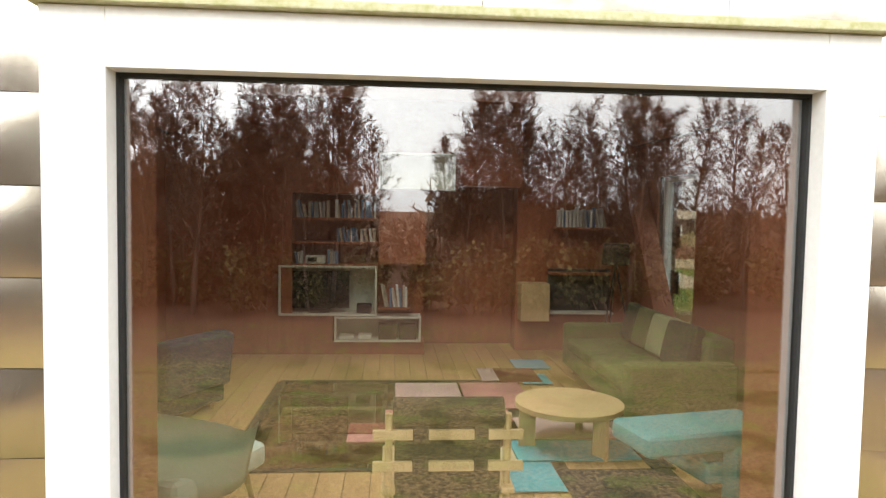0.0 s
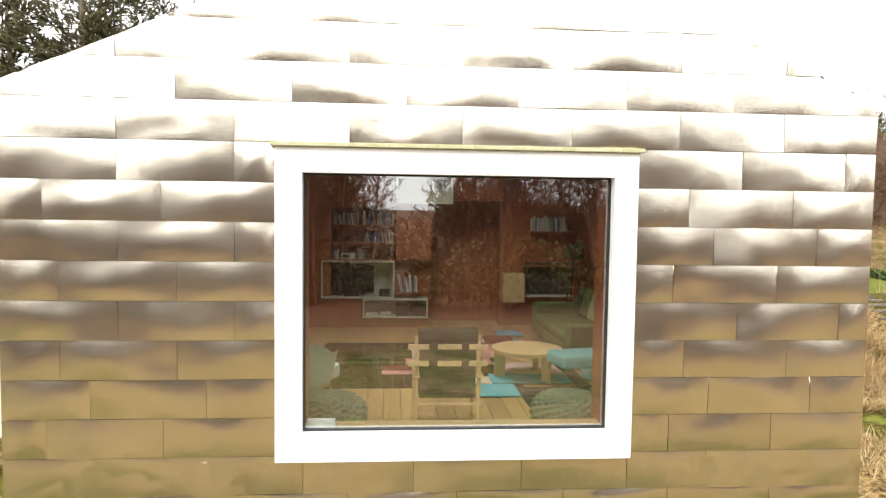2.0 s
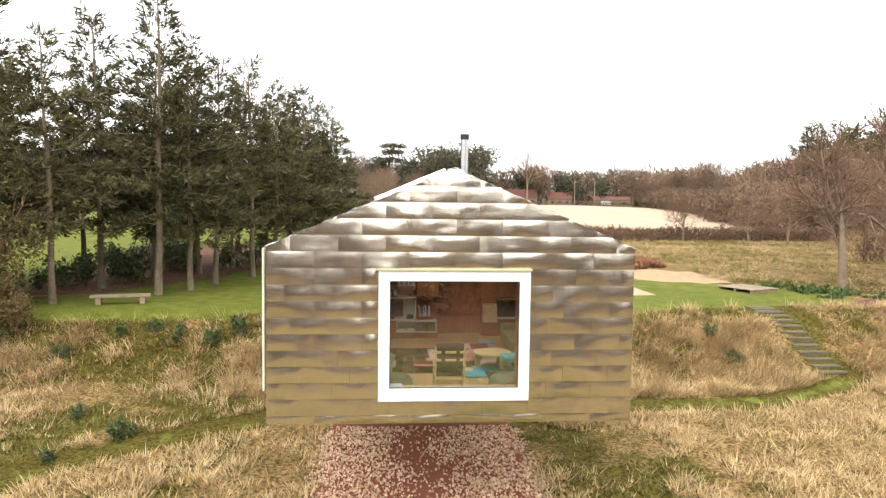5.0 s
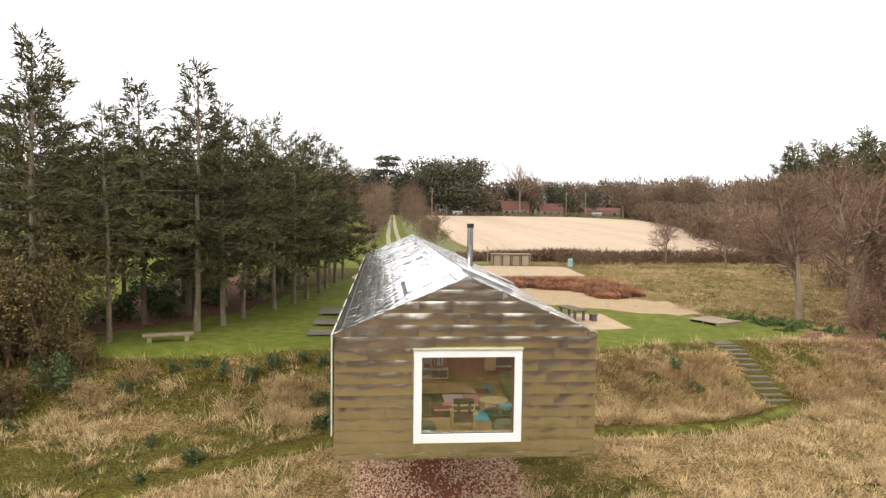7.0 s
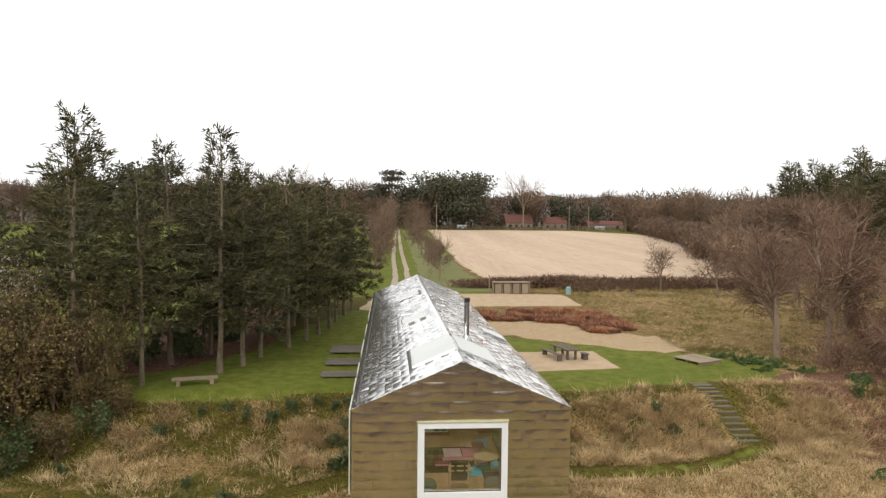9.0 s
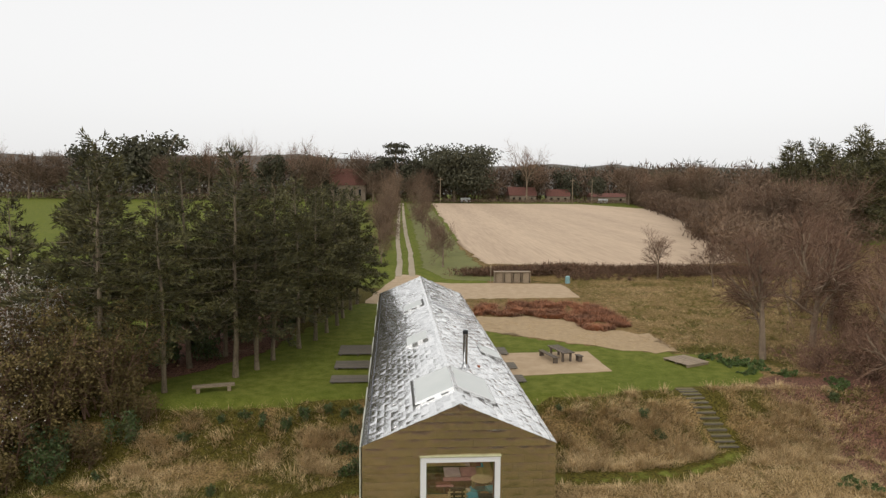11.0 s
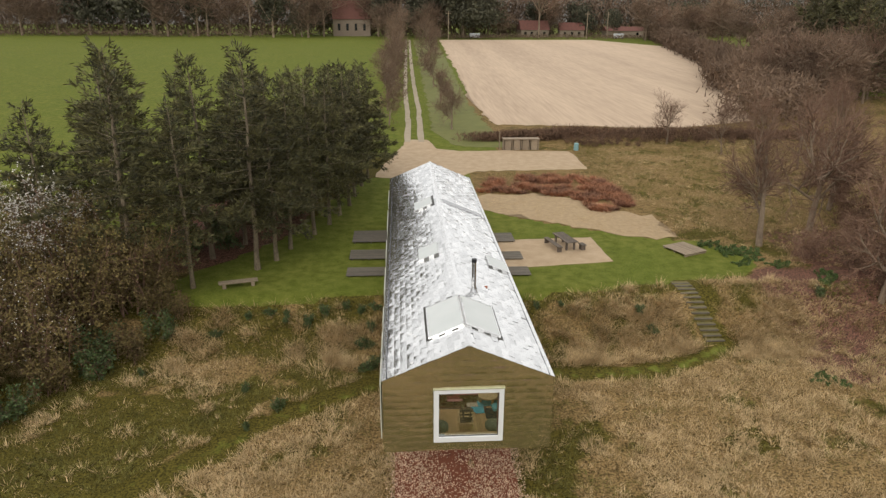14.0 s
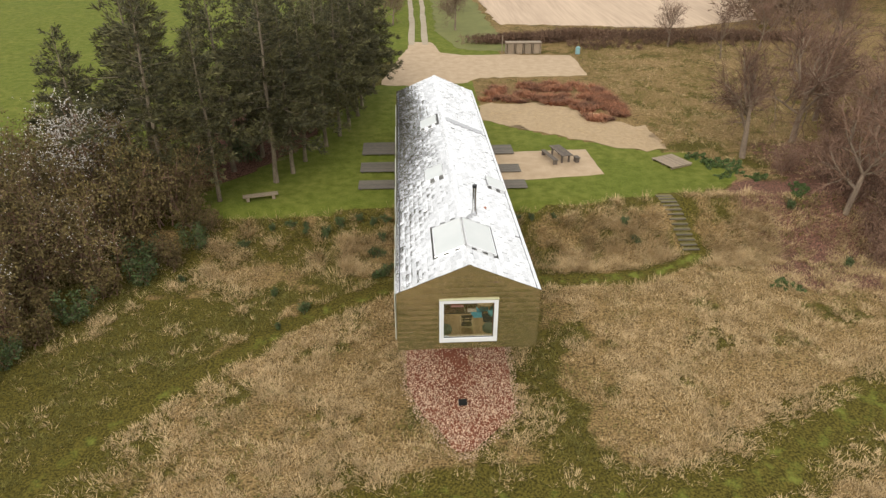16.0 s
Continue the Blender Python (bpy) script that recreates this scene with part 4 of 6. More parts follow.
def tub_chair(name, label, material, at, turn, legs):
    c = thing(name, label, "armchair", at, turn)
    part("seat", box((-0.36, -0.34, 0.28), (0.36, 0.36, 0.44), 0.06, seg=3), material, c)
    bm = bmesh.new()
    n, rows = 22, 5
    grid = []
    for k in range(n + 1):
        a = math.radians(-115 + 230 * k / n)
        wing = math.cos(math.radians(-115 + 230 * k / n))
        top = 0.62 + 0.22 * max(0, wing) ** 0.7
        col = []
        for j in range(rows + 1):
            f = j / rows
            rr = 0.38 + 0.07 * f
            zz = 0.26 + (top - 0.26) * f
            col.append((math.sin(a) * rr * 1.05, -math.cos(a) * rr, zz))
        grid.append(col)
    vs = [[bm.verts.new(p) for p in col] for col in grid]
    for k in range(n):
        for j in range(rows):
            bm.faces.new((vs[k][j], vs[k + 1][j], vs[k + 1][j + 1], vs[k][j + 1]))
    bmesh.ops.solidify(bm, geom=bm.faces[:], thickness=0.09)
    for fc in bm.faces:
        fc.smooth = True
    part("shell", bm, material, c)
    for x in (-0.25, 0.25):
        for y in (-0.25, 0.27):
            part("leg", rod((x * 1.2, y * 1.2, 0), (x, y, 0.3), 0.014, 0.022), legs, c)
    return c


def block_chair():
    c = thing("armchair", "dark navy boxy upholstered armchair beside the wall", "armchair", (-2.42, 4.15, FL), 62)
    part("base", box((-0.42, -0.4, 0.08), (0.42, 0.42, 0.3), 0.03, seg=3), NAVY, c)
    part("seat_cushion", box((-0.27, -0.24, 0.3), (0.27, 0.44, 0.44), 0.05, seg=3), NAVY, c)
    part("backrest", box((-0.42, -0.46, 0.3), (0.42, -0.26, 0.82), 0.06, seg=3, m=pose(0, 0, 0, 6, 0, 0)), NAVY, c)
    for x in (-0.42, 0.28):
        part("arm", box((x, -0.3, 0.3), (x + 0.14, 0.42, 0.58), 0.04, seg=3), NAVY, c)
    for x in (-0.34, 0.34):
        for y in (-0.32, 0.34):
            part("leg", rod((x, y, 0), (x, y, 0.09), 0.022), PALE_WOOD, c)


def knit_pouf(at, seed):
    c = thing("pouf", "round chunky knitted pouf in grey-green wool", "pouf", at, group="poufs by the window")
    bm = bmesh.new()
    nu, nv = 56, 22
    rows = []
    for j in range(nv + 1):
        b = -math.pi / 2 + math.pi * j / nv
        row = []
        for i in range(nu):
            a = 2 * math.pi * i / nu
            cb = math.copysign(abs(math.cos(b)) ** 0.7, math.cos(b))
            kn = 0.018 * math.sin(a * 14 + (j % 2) * math.pi) * math.cos(b) + 0.012 * math.sin(b * 22)
            row.append(bm.verts.new(((0.37 + kn) * cb * math.cos(a), (0.37 + kn) * cb * math.sin(a), 0.2 + (0.2 + kn) * math.copysign(abs(math.sin(b)) ** 0.8, math.sin(b)))))
        rows.append(row)
    for j in range(nv):
        for i in range(nu):
            k = (i + 1) % nu
            bm.faces.new((rows[j][i], rows[j][k], rows[j + 1][k], rows[j + 1][i]))
    bmesh.ops.remove_doubles(bm, verts=bm.verts, dist=0.0005)
    part("cover", bm, KNIT, c)


def sofa():
    c = thing("sofa", "long moss-green sofa with loose cushions along the plywood wall", "sofa", (2.38, 4.62, FL), 0)
    part("base", box((-0.5, -1.15, 0.10), (0.5, 1.2, 0.32), 0.03), MOSSGREEN, c)
    for y0, y1 in ((-0.95, 0.02), (0.03, 1.0)):
        part("seat_cushion", box((-0.52, y0, 0.32), (0.3, y1, 0.46), 0.05, seg=3), MOSSGREEN, c)
    part("backrest", box((0.3, -1.0, 0.32), (0.55, 1.05, 0.82), 0.07, seg=3), MOSSGREEN, c)
    for y0, y1 in ((-1.18, -0.96), (1.01, 1.23)):
        part("arm", box((-0.52, y0, 0.1), (0.5, y1, 0.62), 0.06, seg=3), MOSSGREEN, c)
    for x in (-0.42, 0.42):
        for y in (-1.05, 1.1):
            part("leg", rod((x, y, 0), (x, y, 0.1), 0.02), PALE_WOOD, c)
    for k, (y, mt) in enumerate(((0.75, DARKGREEN), (0.35, MOSSGREEN), (-0.15, CUSHION_SAGE), (-0.6, DARKGREEN))):
        q = thing("cushion", "plump square cushion leaning on the sofa back", "cushion", (2.38 + 0.16, 4.62 + y, FL + 0.455), group="sofa cushions")
        part("cover", box((-0.08, -0.24, 0), (0.08, 0.24, 0.44), 0.07, seg=3, m=pose(0, 0, 0.02, 0, 14, 6 * (k - 1))), mt, q)


def low_table():
    c = thing("coffee_table", "round pale ash coffee table on three wide legs", "table", (1.24, 3.15, FL))
    bm = rod((0, 0, 0.345), (0, 0, 0.385), 0.45, n=48)
    part("tabletop", bm, PALE_WOOD, c)
    for a in (60, 185, 300):
        ca, sa = math.cos(radians(a)), math.sin(radians(a))
        part("leg", box((-0.07, -0.02, 0), (0.07, 0.02, 0.345), 0.008, m=pose(ca * 0.36, sa * 0.36, 0, 0, 0, a)), PALE_WOOD, c)


def rug():
    c = thing("rug", "patchwork rug of pink, turquoise, dark and cream oblongs", "rug", (0, 0, FL + 0.012))
    patches = [("dark", 1.0, 1.9, 1.75, 2.6), ("teal", 0.42, 1.0, 2.2, 2.75), ("cream", 0.25, 0.75, 2.75, 3.1), ("teal", 0.75, 1.75, 2.78, 3.25), ("rose", 0.9, 1.75, 3.3, 3.9),
               ("pink", -0.62, 0.1, 3.25, 3.45), ("red", -0.62, 0.0, 3.47, 3.75), ("pink", -0.3, 0.9, 3.8, 4.15), ("rose", -0.2, 0.5, 4.2, 5.2), ("pink", 0.52, 1.2, 4.2, 5.2), ("red", 1.0, 1.5, 5.2, 5.9),
               ("blue", 1.3, 1.75, 5.9, 6.4), ("teal", 1.25, 1.6, 5.15, 5.6), ("rose", 0.8, 1.2, 5.3, 5.9), ("dark", 1.75, 1.95, 2.6, 4.0)]
    for k, (w, x0, x1, y0, y1) in enumerate(patches):
        part("patch", box((x0, y0, 0), (x1 - 0.006, y1 - 0.006, 0.010 + 0.0012 * (k % 4)), 0.003, seg=1), RUGS[w], c, w + " woollen patch")


def books(x0, x1, z, n, tall, y=None, seed=0, lean=True):
    r = random.Random(seed)
    x = x0
    for k in range(n):
        w = r.uniform(0.018, 0.038)
        if x + w > x1:
            break
        h = tall * r.uniform(0.75, 1.0)
        b = thing("book", "upright cloth-bound book on the plywood shelf", "book", (x, y or BACK + 0.12, z), group="books on the shelves")
        part("cover", box((0, -0.07, 0), (w, 0.07, h), 0.003, seg=1, m=pose(0, 0, 0, 0, r.choice((0, 0, -6, -12)) if lean else 0, 0)), r.choice(BOOKS), b)
        x += w + r.choice((0.003, 0.004, 0.02))


safari_chair()
tub_chair("armchair", "sage green upholstered tub armchair on ash legs", SAGE, (-1.6, 1.85, FL), -28, PALE_WOOD).scale = (1.15, 1.15, 1.05)
block_chair()
knit_pouf((-1.1, 0.98, FL), 1)
knit_pouf((1.22, 0.98, FL), 2)
sofa()
low_table()
rug()
chair = thing("bench_chair", "turquoise upholstered easy chair with a broad flat back", "chair", (1.86, 2.0, FL), 12)
part("backrest", box((-0.62, -0.30, 0.46), (0.4, 0.16, 0.60), 0.05, seg=3), TURQ, chair)
part("side", box((0.0, -0.32, 0.0), (0.2, -0.18, 0.5), 0.04, seg=3), TURQ, chair)
part("seat", box((-0.1, -0.18, 0.2), (0.45, 0.35, 0.36), 0.05, seg=3), TURQ, chair)
part("leg", box((0.28, 0.2, 0.0), (0.34, 0.26, 0.2), 0.01), PALE_WOOD, chair)
sticker = tagged(part("notice_card", box((GX0 + 0.025, 0.10, GZ0 + 0.002), (GX0 + 0.25, 0.12, GZ0 + 0.078), 0.003), WHITE_PAINT), "small blank white card standing on the window sill", "card")

# shelves: cream boxes set in the plywood
for x0, x1, z0, z1 in SHELVES:
    tagged(part("shelf_board", box((x0, BACK + 0.01, z0 - 0.03), (x1, BACK + 0.35, z0), 0.003), PLY), "thin plywood shelf board in a wall niche", "shelf")


def cream_box(x0, x1, z0, z1, label, depth=0.3, proud=0.06):
    c = thing("wall_box", label, "wall shelf", (0, BACK, 0))
    t = 0.025
    for lo, hi in (((x0, -proud, z0), (x1, depth, z0 + t)), ((x0, -proud, z1 - t), (x1, depth, z1)), ((x0, -proud, z0 + t), (x0 + t, depth, z1 - t)), ((x1 - t, -proud, z0 + t), (x1, depth, z1 - t)), ((x0 + t, depth - t, z0 + t), (x1 - t, depth, z1 - t))):
        part("panel", box(lo, hi, 0.003, seg=1), CREAM, c)
    return c


cream_box(-1.75, -0.45, 0.83, 1.50, "cream lacquered wall box holding a dark screen", 0.3)
cream_box(-1.01, 0.15, 0.48, 0.82, "cream lacquered low wall box with small boxes inside", 0.3, 0.07)
cream_box(-0.43, 0.56, 2.53, 3.0, "cream lacquered wall box high on the wall", 0.0, 0.30)
tv = thing("television", "flat dark television in the wall box", "television", (-1.2, BACK + 0.05, 0.86))
part("screen", box((-0.42, 0, 0.06), (0.38, 0.03, 0.56), 0.006), SCREEN, tv)
part("foot", box((-0.15, -0.03, 0), (0.12, 0.08, 0.06), 0.006), BLACK, tv)
spk = thing("speaker", "small black speaker beside the television", "speaker", (-0.62, BACK + 0.05, 0.857))
part("body", box((-0.1, -0.05, 0), (0.1, 0.08, 0.13), 0.02), BLACK, spk)
for x, w, h, mt, lb in ((-0.85, 0.2, 0.05, CREAM, "flat pale box"), (-0.6, 0.18, 0.06, CREAM, "flat pale box"), (-0.3, 0.24, 0.2, OLIVE_CANVAS, "dark woven basket"), (-0.02, 0.22, 0.2, OLIVE_CANVAS, "dark woven basket")):
    b = thing("storage_box", lb + " inside the low wall box", "box", (x, BACK + 0.08, 0.507))
    part("body", box((-w / 2, -0.1, 0), (w / 2, 0.1, h), 0.01), mt, b)
rad = thing("radio", "pale table radio on the shelf between books", "radio", (-1.28, BACK + 0.1, 1.52))
part("body", box((-0.13, -0.06, 0), (0.13, 0.06, 0.11), 0.012), CREAM, rad)
part("dial", box((-0.1, -0.066, 0.03), (0.02, -0.06, 0.085), 0.002), BLACK, rad)
books(-1.53, -1.08, 2.14, 14, 0.24, seed=1)
books(-1.02, -0.47, 2.14, 18, 0.25, seed=2)
books(-0.98, -0.47, 1.82, 18, 0.2, seed=3)
books(-1.53, -1.43, 1.52, 4, 0.2, seed=4)
books(-1.12, -0.98, 1.52, 5, 0.2, seed=5)
books(-0.34, -0.02, 0.94, 9, 0.32, BACK + 0.1, 6)
tagged(part("shelf_board", box((-0.42, BACK - 0.02, 0.91), (0.0, BACK + 0.35, 0.94), 0.003), PLY), "short plywood shelf board", "shelf")
books(2.05, 2.75, 2.06, 18, 0.3, BACK + 0.2, 7)
tagged(part("shelf_board", box((2.0, BACK + 0.05, 2.03), (2.85, BACK + 0.3, 2.06), 0.003), PLY), "plywood shelf board on the side wall", "shelf")
cab = thing("wall_cabinet", "open dark cabinet with trays on the plywood wall", "cabinet", (2.4, BACK + 0.3, 0.85))
part("body", box((-0.45, -0.03, 0), (0.45, 0, 0.62), 0.005), METAL_DARK, cab)
part("shelf", box((-0.45, -0.22, 0.0), (0.45, -0.03, 0.03), 0.004), CREAM, cab)
part("shelf", box((-0.45, -0.22, 0.55), (0.45, -0.03, 0.58), 0.004), PLY, cab)
crate = thing("wood_panel_box", "square box of pale plywood fixed to the wall", "box", (1.72, BACK + 0.14, FL))
part("body", box((-0.2, -0.15, 0.46), (0.2, 0.16, 0.98), 0.01), PALE_WOOD, crate)
lamp = thing("floor_lamp", "black tripod floor lamp with a drum shade", "lamp", (2.75, 6.55, FL))
for a in (90, 210, 330):
    part("leg", rod((0.28 * math.cos(radians(a)), 0.28 * math.sin(radians(a)), 0), (0, 0, 1.3), 0.012), BLACK, lamp)
part("shade", rod((0, 0, 1.28), (0, 0, 1.56), 0.19, 0.17, n=28), OLIVE_CANVAS, lamp, "dark drum shade")
for z in (1.5, 1.95):
    sw = thing("wall_switch", "small square white switch on the plywood wall", "switch", (-HALF + 0.28, 6.35, z))
    part("plate", box((0, -0.04, -0.04), (0.012, 0.04, 0.04), 0.003), WHITE_PAINT, sw)

# ---- things on the lawn ----
def gz(x, y):
    return float(height(x, y))


bench = thing("bench", "low weathered plank bench on two block legs on the lawn", "bench", (-13.85, 20.2, gz(-13.8, 20.2)), 15)
part("seat", box((-1.3, -0.24, 0.32), (1.3, 0.24, 0.46), 0.03), WEATHERED, bench)
for x in (-0.95, 0.95):
    part("leg", box((x - 0.12, -0.2, -0.05), (x + 0.12, 0.2, 0.32), 0.02), WEATHERED, bench)


def boards(owner, x0, x1, y0, y1, z, thick, wide, material, along="x"):
    r = random.Random(int(x0 * 10 + y0))
    t = y0 if along == "x" else x0
    end = y1 if along == "x" else x1
    while t < end - 0.02:
        e = min(t + wide, end)
        dz = r.uniform(-0.006, 0.006)
        lo, hi = ((x0, t, z - thick), (x1, e - 0.012, z + dz)) if along == "x" else ((t, y0, z - thick), (e - 0.012, y1, z + dz))
        part("board", box(lo, hi, 0.006, seg=1), material, owner)
        t = e


platform = thing("timber_platform", "low square platform of weathered boards on the lawn", "platform", (19.95, 26.0, gz(20, 26)), 24)
boards(platform, -1.15, 1.15, -1.25, 1.25, 0.2, 0.04, 0.2, WEATHERED, "y")
for y in (-1.1, 0, 1.1):
    part("bearer", box((-1.12, y - 0.05, -0.08), (1.12, y + 0.05, 0.155), 0.008), WEATHERED, platform)

for side, ys in ((-1, ((22.4, 0.85), (26.0, 1.05), (30.2, 1.5))), (1, ((22.0, 0.85), (25.3, 0.85), (29.5, 1.1)))):
    for y, hw in ys:
        d = thing("deck", "small grey board landing beside the barn wall", "deck", (0, y, gz(5, y)), group="landings beside the barn")
        a, b = (-6.6, -3.55) if side < 0 else (3.55, 6.7)
        boards(d, a, b, -hw, hw, 0.13, 0.04, 0.15, DECKING, "x")
        for x in (a + 0.2, (a + b) / 2, b - 0.2):
            part("bearer", box((x - 0.04, -hw + 0.05, -0.08), (x + 0.04, hw - 0.05, 0.085), 0.006), DECKING, d)

table = thing("picnic_table", "heavy weathered timber picnic table on gravel", "table", (10.55, 27.3, gz(10.5, 27.3) + 0.03), 14)
for k in range(5):
    part("board", box((-0.48 + k * 0.195, -1.35, 0.70), (-0.48 + k * 0.195 + 0.185, 1.35, 0.77), 0.01), TABLE_WOOD, table)
for y in (-0.95, 0.95):
    part("leg", box((-0.4, y - 0.07, 0), (-0.25, y + 0.07, 0.62), 0.01), TABLE_WOOD, table)
    part("leg", box((0.25, y - 0.07, 0), (0.4, y + 0.07, 0.62), 0.01), TABLE_WOOD, table)
    part("cross_rail", box((-0.46, y - 0.06, 0.62), (0.46, y + 0.06, 0.70), 0.01), TABLE_WOOD, table)
for x, y0, y1 in ((-1.05, -1.35, 1.35), (0.98, -1.45, -0.75)):
    b = thing("garden_bench", "weathered timber bench drawn up to the picnic table", "bench", tuple((pose(10.55, 27.3, gz(10.5, 27.3) + 0.03, 0, 0, 14) @ Vector((x, (y0 + y1) / 2, 0)))), 14)
    h = (y1 - y0) / 2
    part("seat", box((-0.2, -h, 0.40), (0.2, h, 0.46), 0.012), TABLE_WOOD, b)
    for y in (-h + 0.2, h - 0.2):
        part("leg", box((-0.17, y - 0.07, 0), (0.17, y + 0.07, 0.40), 0.01), TABLE_WOOD, b)

stair = thing("garden_steps", "timber-edged steps cut into the grassy bank", "steps", (0, 0, 0))
for k in range(13):
    t = k / 12
    x, y = 16.9 + 0.65 * t, 19.3 - 4.8 * t
    z = gz(x, y) + 0.06
    part("riser", box((x - 0.62, y - 0.18, z - 0.07), (x + 0.62, y - 0.13, z + 0.012), 0.01), DECKING, stair, "weathered timber edging")
    part("tread", box((x - 0.6, y - 0.13, z - 0.25), (x + 0.6, y + 0.2, z), 0.01), TREAD, stair, "trodden grassy tread")

shed = thing("bin_store", "open-fronted timber bin store with four bays and a flat roof", "bin store", (13.2, 64.0, gz(13, 64)))
part("roof", box((-2.4, -0.6, 1.35), (2.4, 0.7, 1.45), 0.02), WEATHERED, shed)
part("back", box((-2.3, 0.5, -0.05), (2.3, 0.6, 1.35), 0.01), WEATHERED, shed)
for k in range(5):
    x = -2.3 + k * 1.15
    part("divider", box((x - 0.05, -0.5, -0.05), (x + 0.05, 0.5, 1.35), 0.01), WEATHERED, shed)
for k in range(4):
    x = -1.72 + k * 1.15
    part("door", box((x - 0.42, -0.5, 0.0), (x + 0.42, -0.45, 1.25), 0.01), WEATHERED, shed)
post = tagged(part("post", rod((10.4, 64, gz(10.4, 64) - 0.1), (10.4, 64, gz(10.4, 64) + 2.3), 0.06), WEATHERED), "bare timber post beside the bin store", "post")
tank = thing("water_butt", "small blue-green plastic tank at the edge of the parking", "tank", (20.4, 63.2, gz(20.4, 63)))
part("body", rod((0, 0, 0), (0, 0, 0.85), 0.32, 0.3, n=18), TEALBIN, tank)
part("lid", rod((0, 0, 0.85), (0, 0, 0.95), 0.31, 0.2, n=18), TEALBIN, tank)
drain = tagged(part("drain_cover", box((-0.42, -0.4, -3.42), (0.02, -0.02, -3.28), 0.01), BLACK), "small dark drain box among the stones", "drain")

# far houses
def far_house(name, label, x, y, z, w, d, wall, ridge, turn, windows):
    h = thing(name, label, "house", (x, y, z), turn)
    part("wall", box((-w / 2, -d / 2, -1), (w / 2, d / 2, wall)), FARWALL, h)
    top = part("roof", prism([(-d / 2 - 0.4, wall), (d / 2 + 0.4, wall), (0, ridge)], -w / 2 - 0.3, w / 2 + 0.3), REDROOF, h, "red tiled roof")
    top.matrix_basis = pose(0, 0, 0, 0, 0, 90)
    for k in range(windows):
        xx = -w / 2 + (k + 0.7) * w / (windows + 0.4)
        part("window", box((xx - 0.6, -d / 2 - 0.05, wall * 0.35), (xx + 0.6, -d / 2 + 0.05, wall * 0.75)), SCREEN, h)
    return h


far_house("church", "far pale church nave with a red tiled roof among trees", -25, 332, 5.3, 18, 9, 8.0, 16.5, 0, 4)
far_house("cottage", "far low cottage with a red tiled roof", 64, 326, 5.2, 14, 8, 3.6, 8, 4, 4)
far_house("cottage", "far low cottage with a red tiled roof", 84, 330, 5.2, 12, 8, 3.4, 7, -6, 3)
far_house("farm_shed", "far long low shed behind the field hedge", 112, 330, 5.2, 22, 9, 3.2, 5.2, 0, 2)
for x in (33, 101, 124):
    van = thing("van", "far pale parked van by the hedge", "vehicle", (x, 306, 5.4))
    part("body", box((-2.4, -1, 0.3), (2.4, 1, 2.3), 0.3), GREYCAR, van)
    part("windscreen", box((1.6, -0.9, 1.3), (2.44, 0.9, 2.0), 0.05), SCREEN, van)
    for a in (-1.5, 1.5):
        part("wheel", rod((a, -1.05, 0.35), (a, -0.8, 0.35), 0.35, n=14), BLACK, van)
for x, y in ((20, 296), (84, 300), (95, 305)):
    pole = thing("utility_pole", "tall wooden utility pole at the field's edge", "pole", (x, y, gz(x, y)))
    part("shaft", rod((0, 0, -0.3), (0, 0, 12), 0.22, 0.15), WEATHERED, pole)
    part("crossarm", box((-1.2, -0.1, 10.8), (1.2, 0.1, 11.0)), WEATHERED, pole)

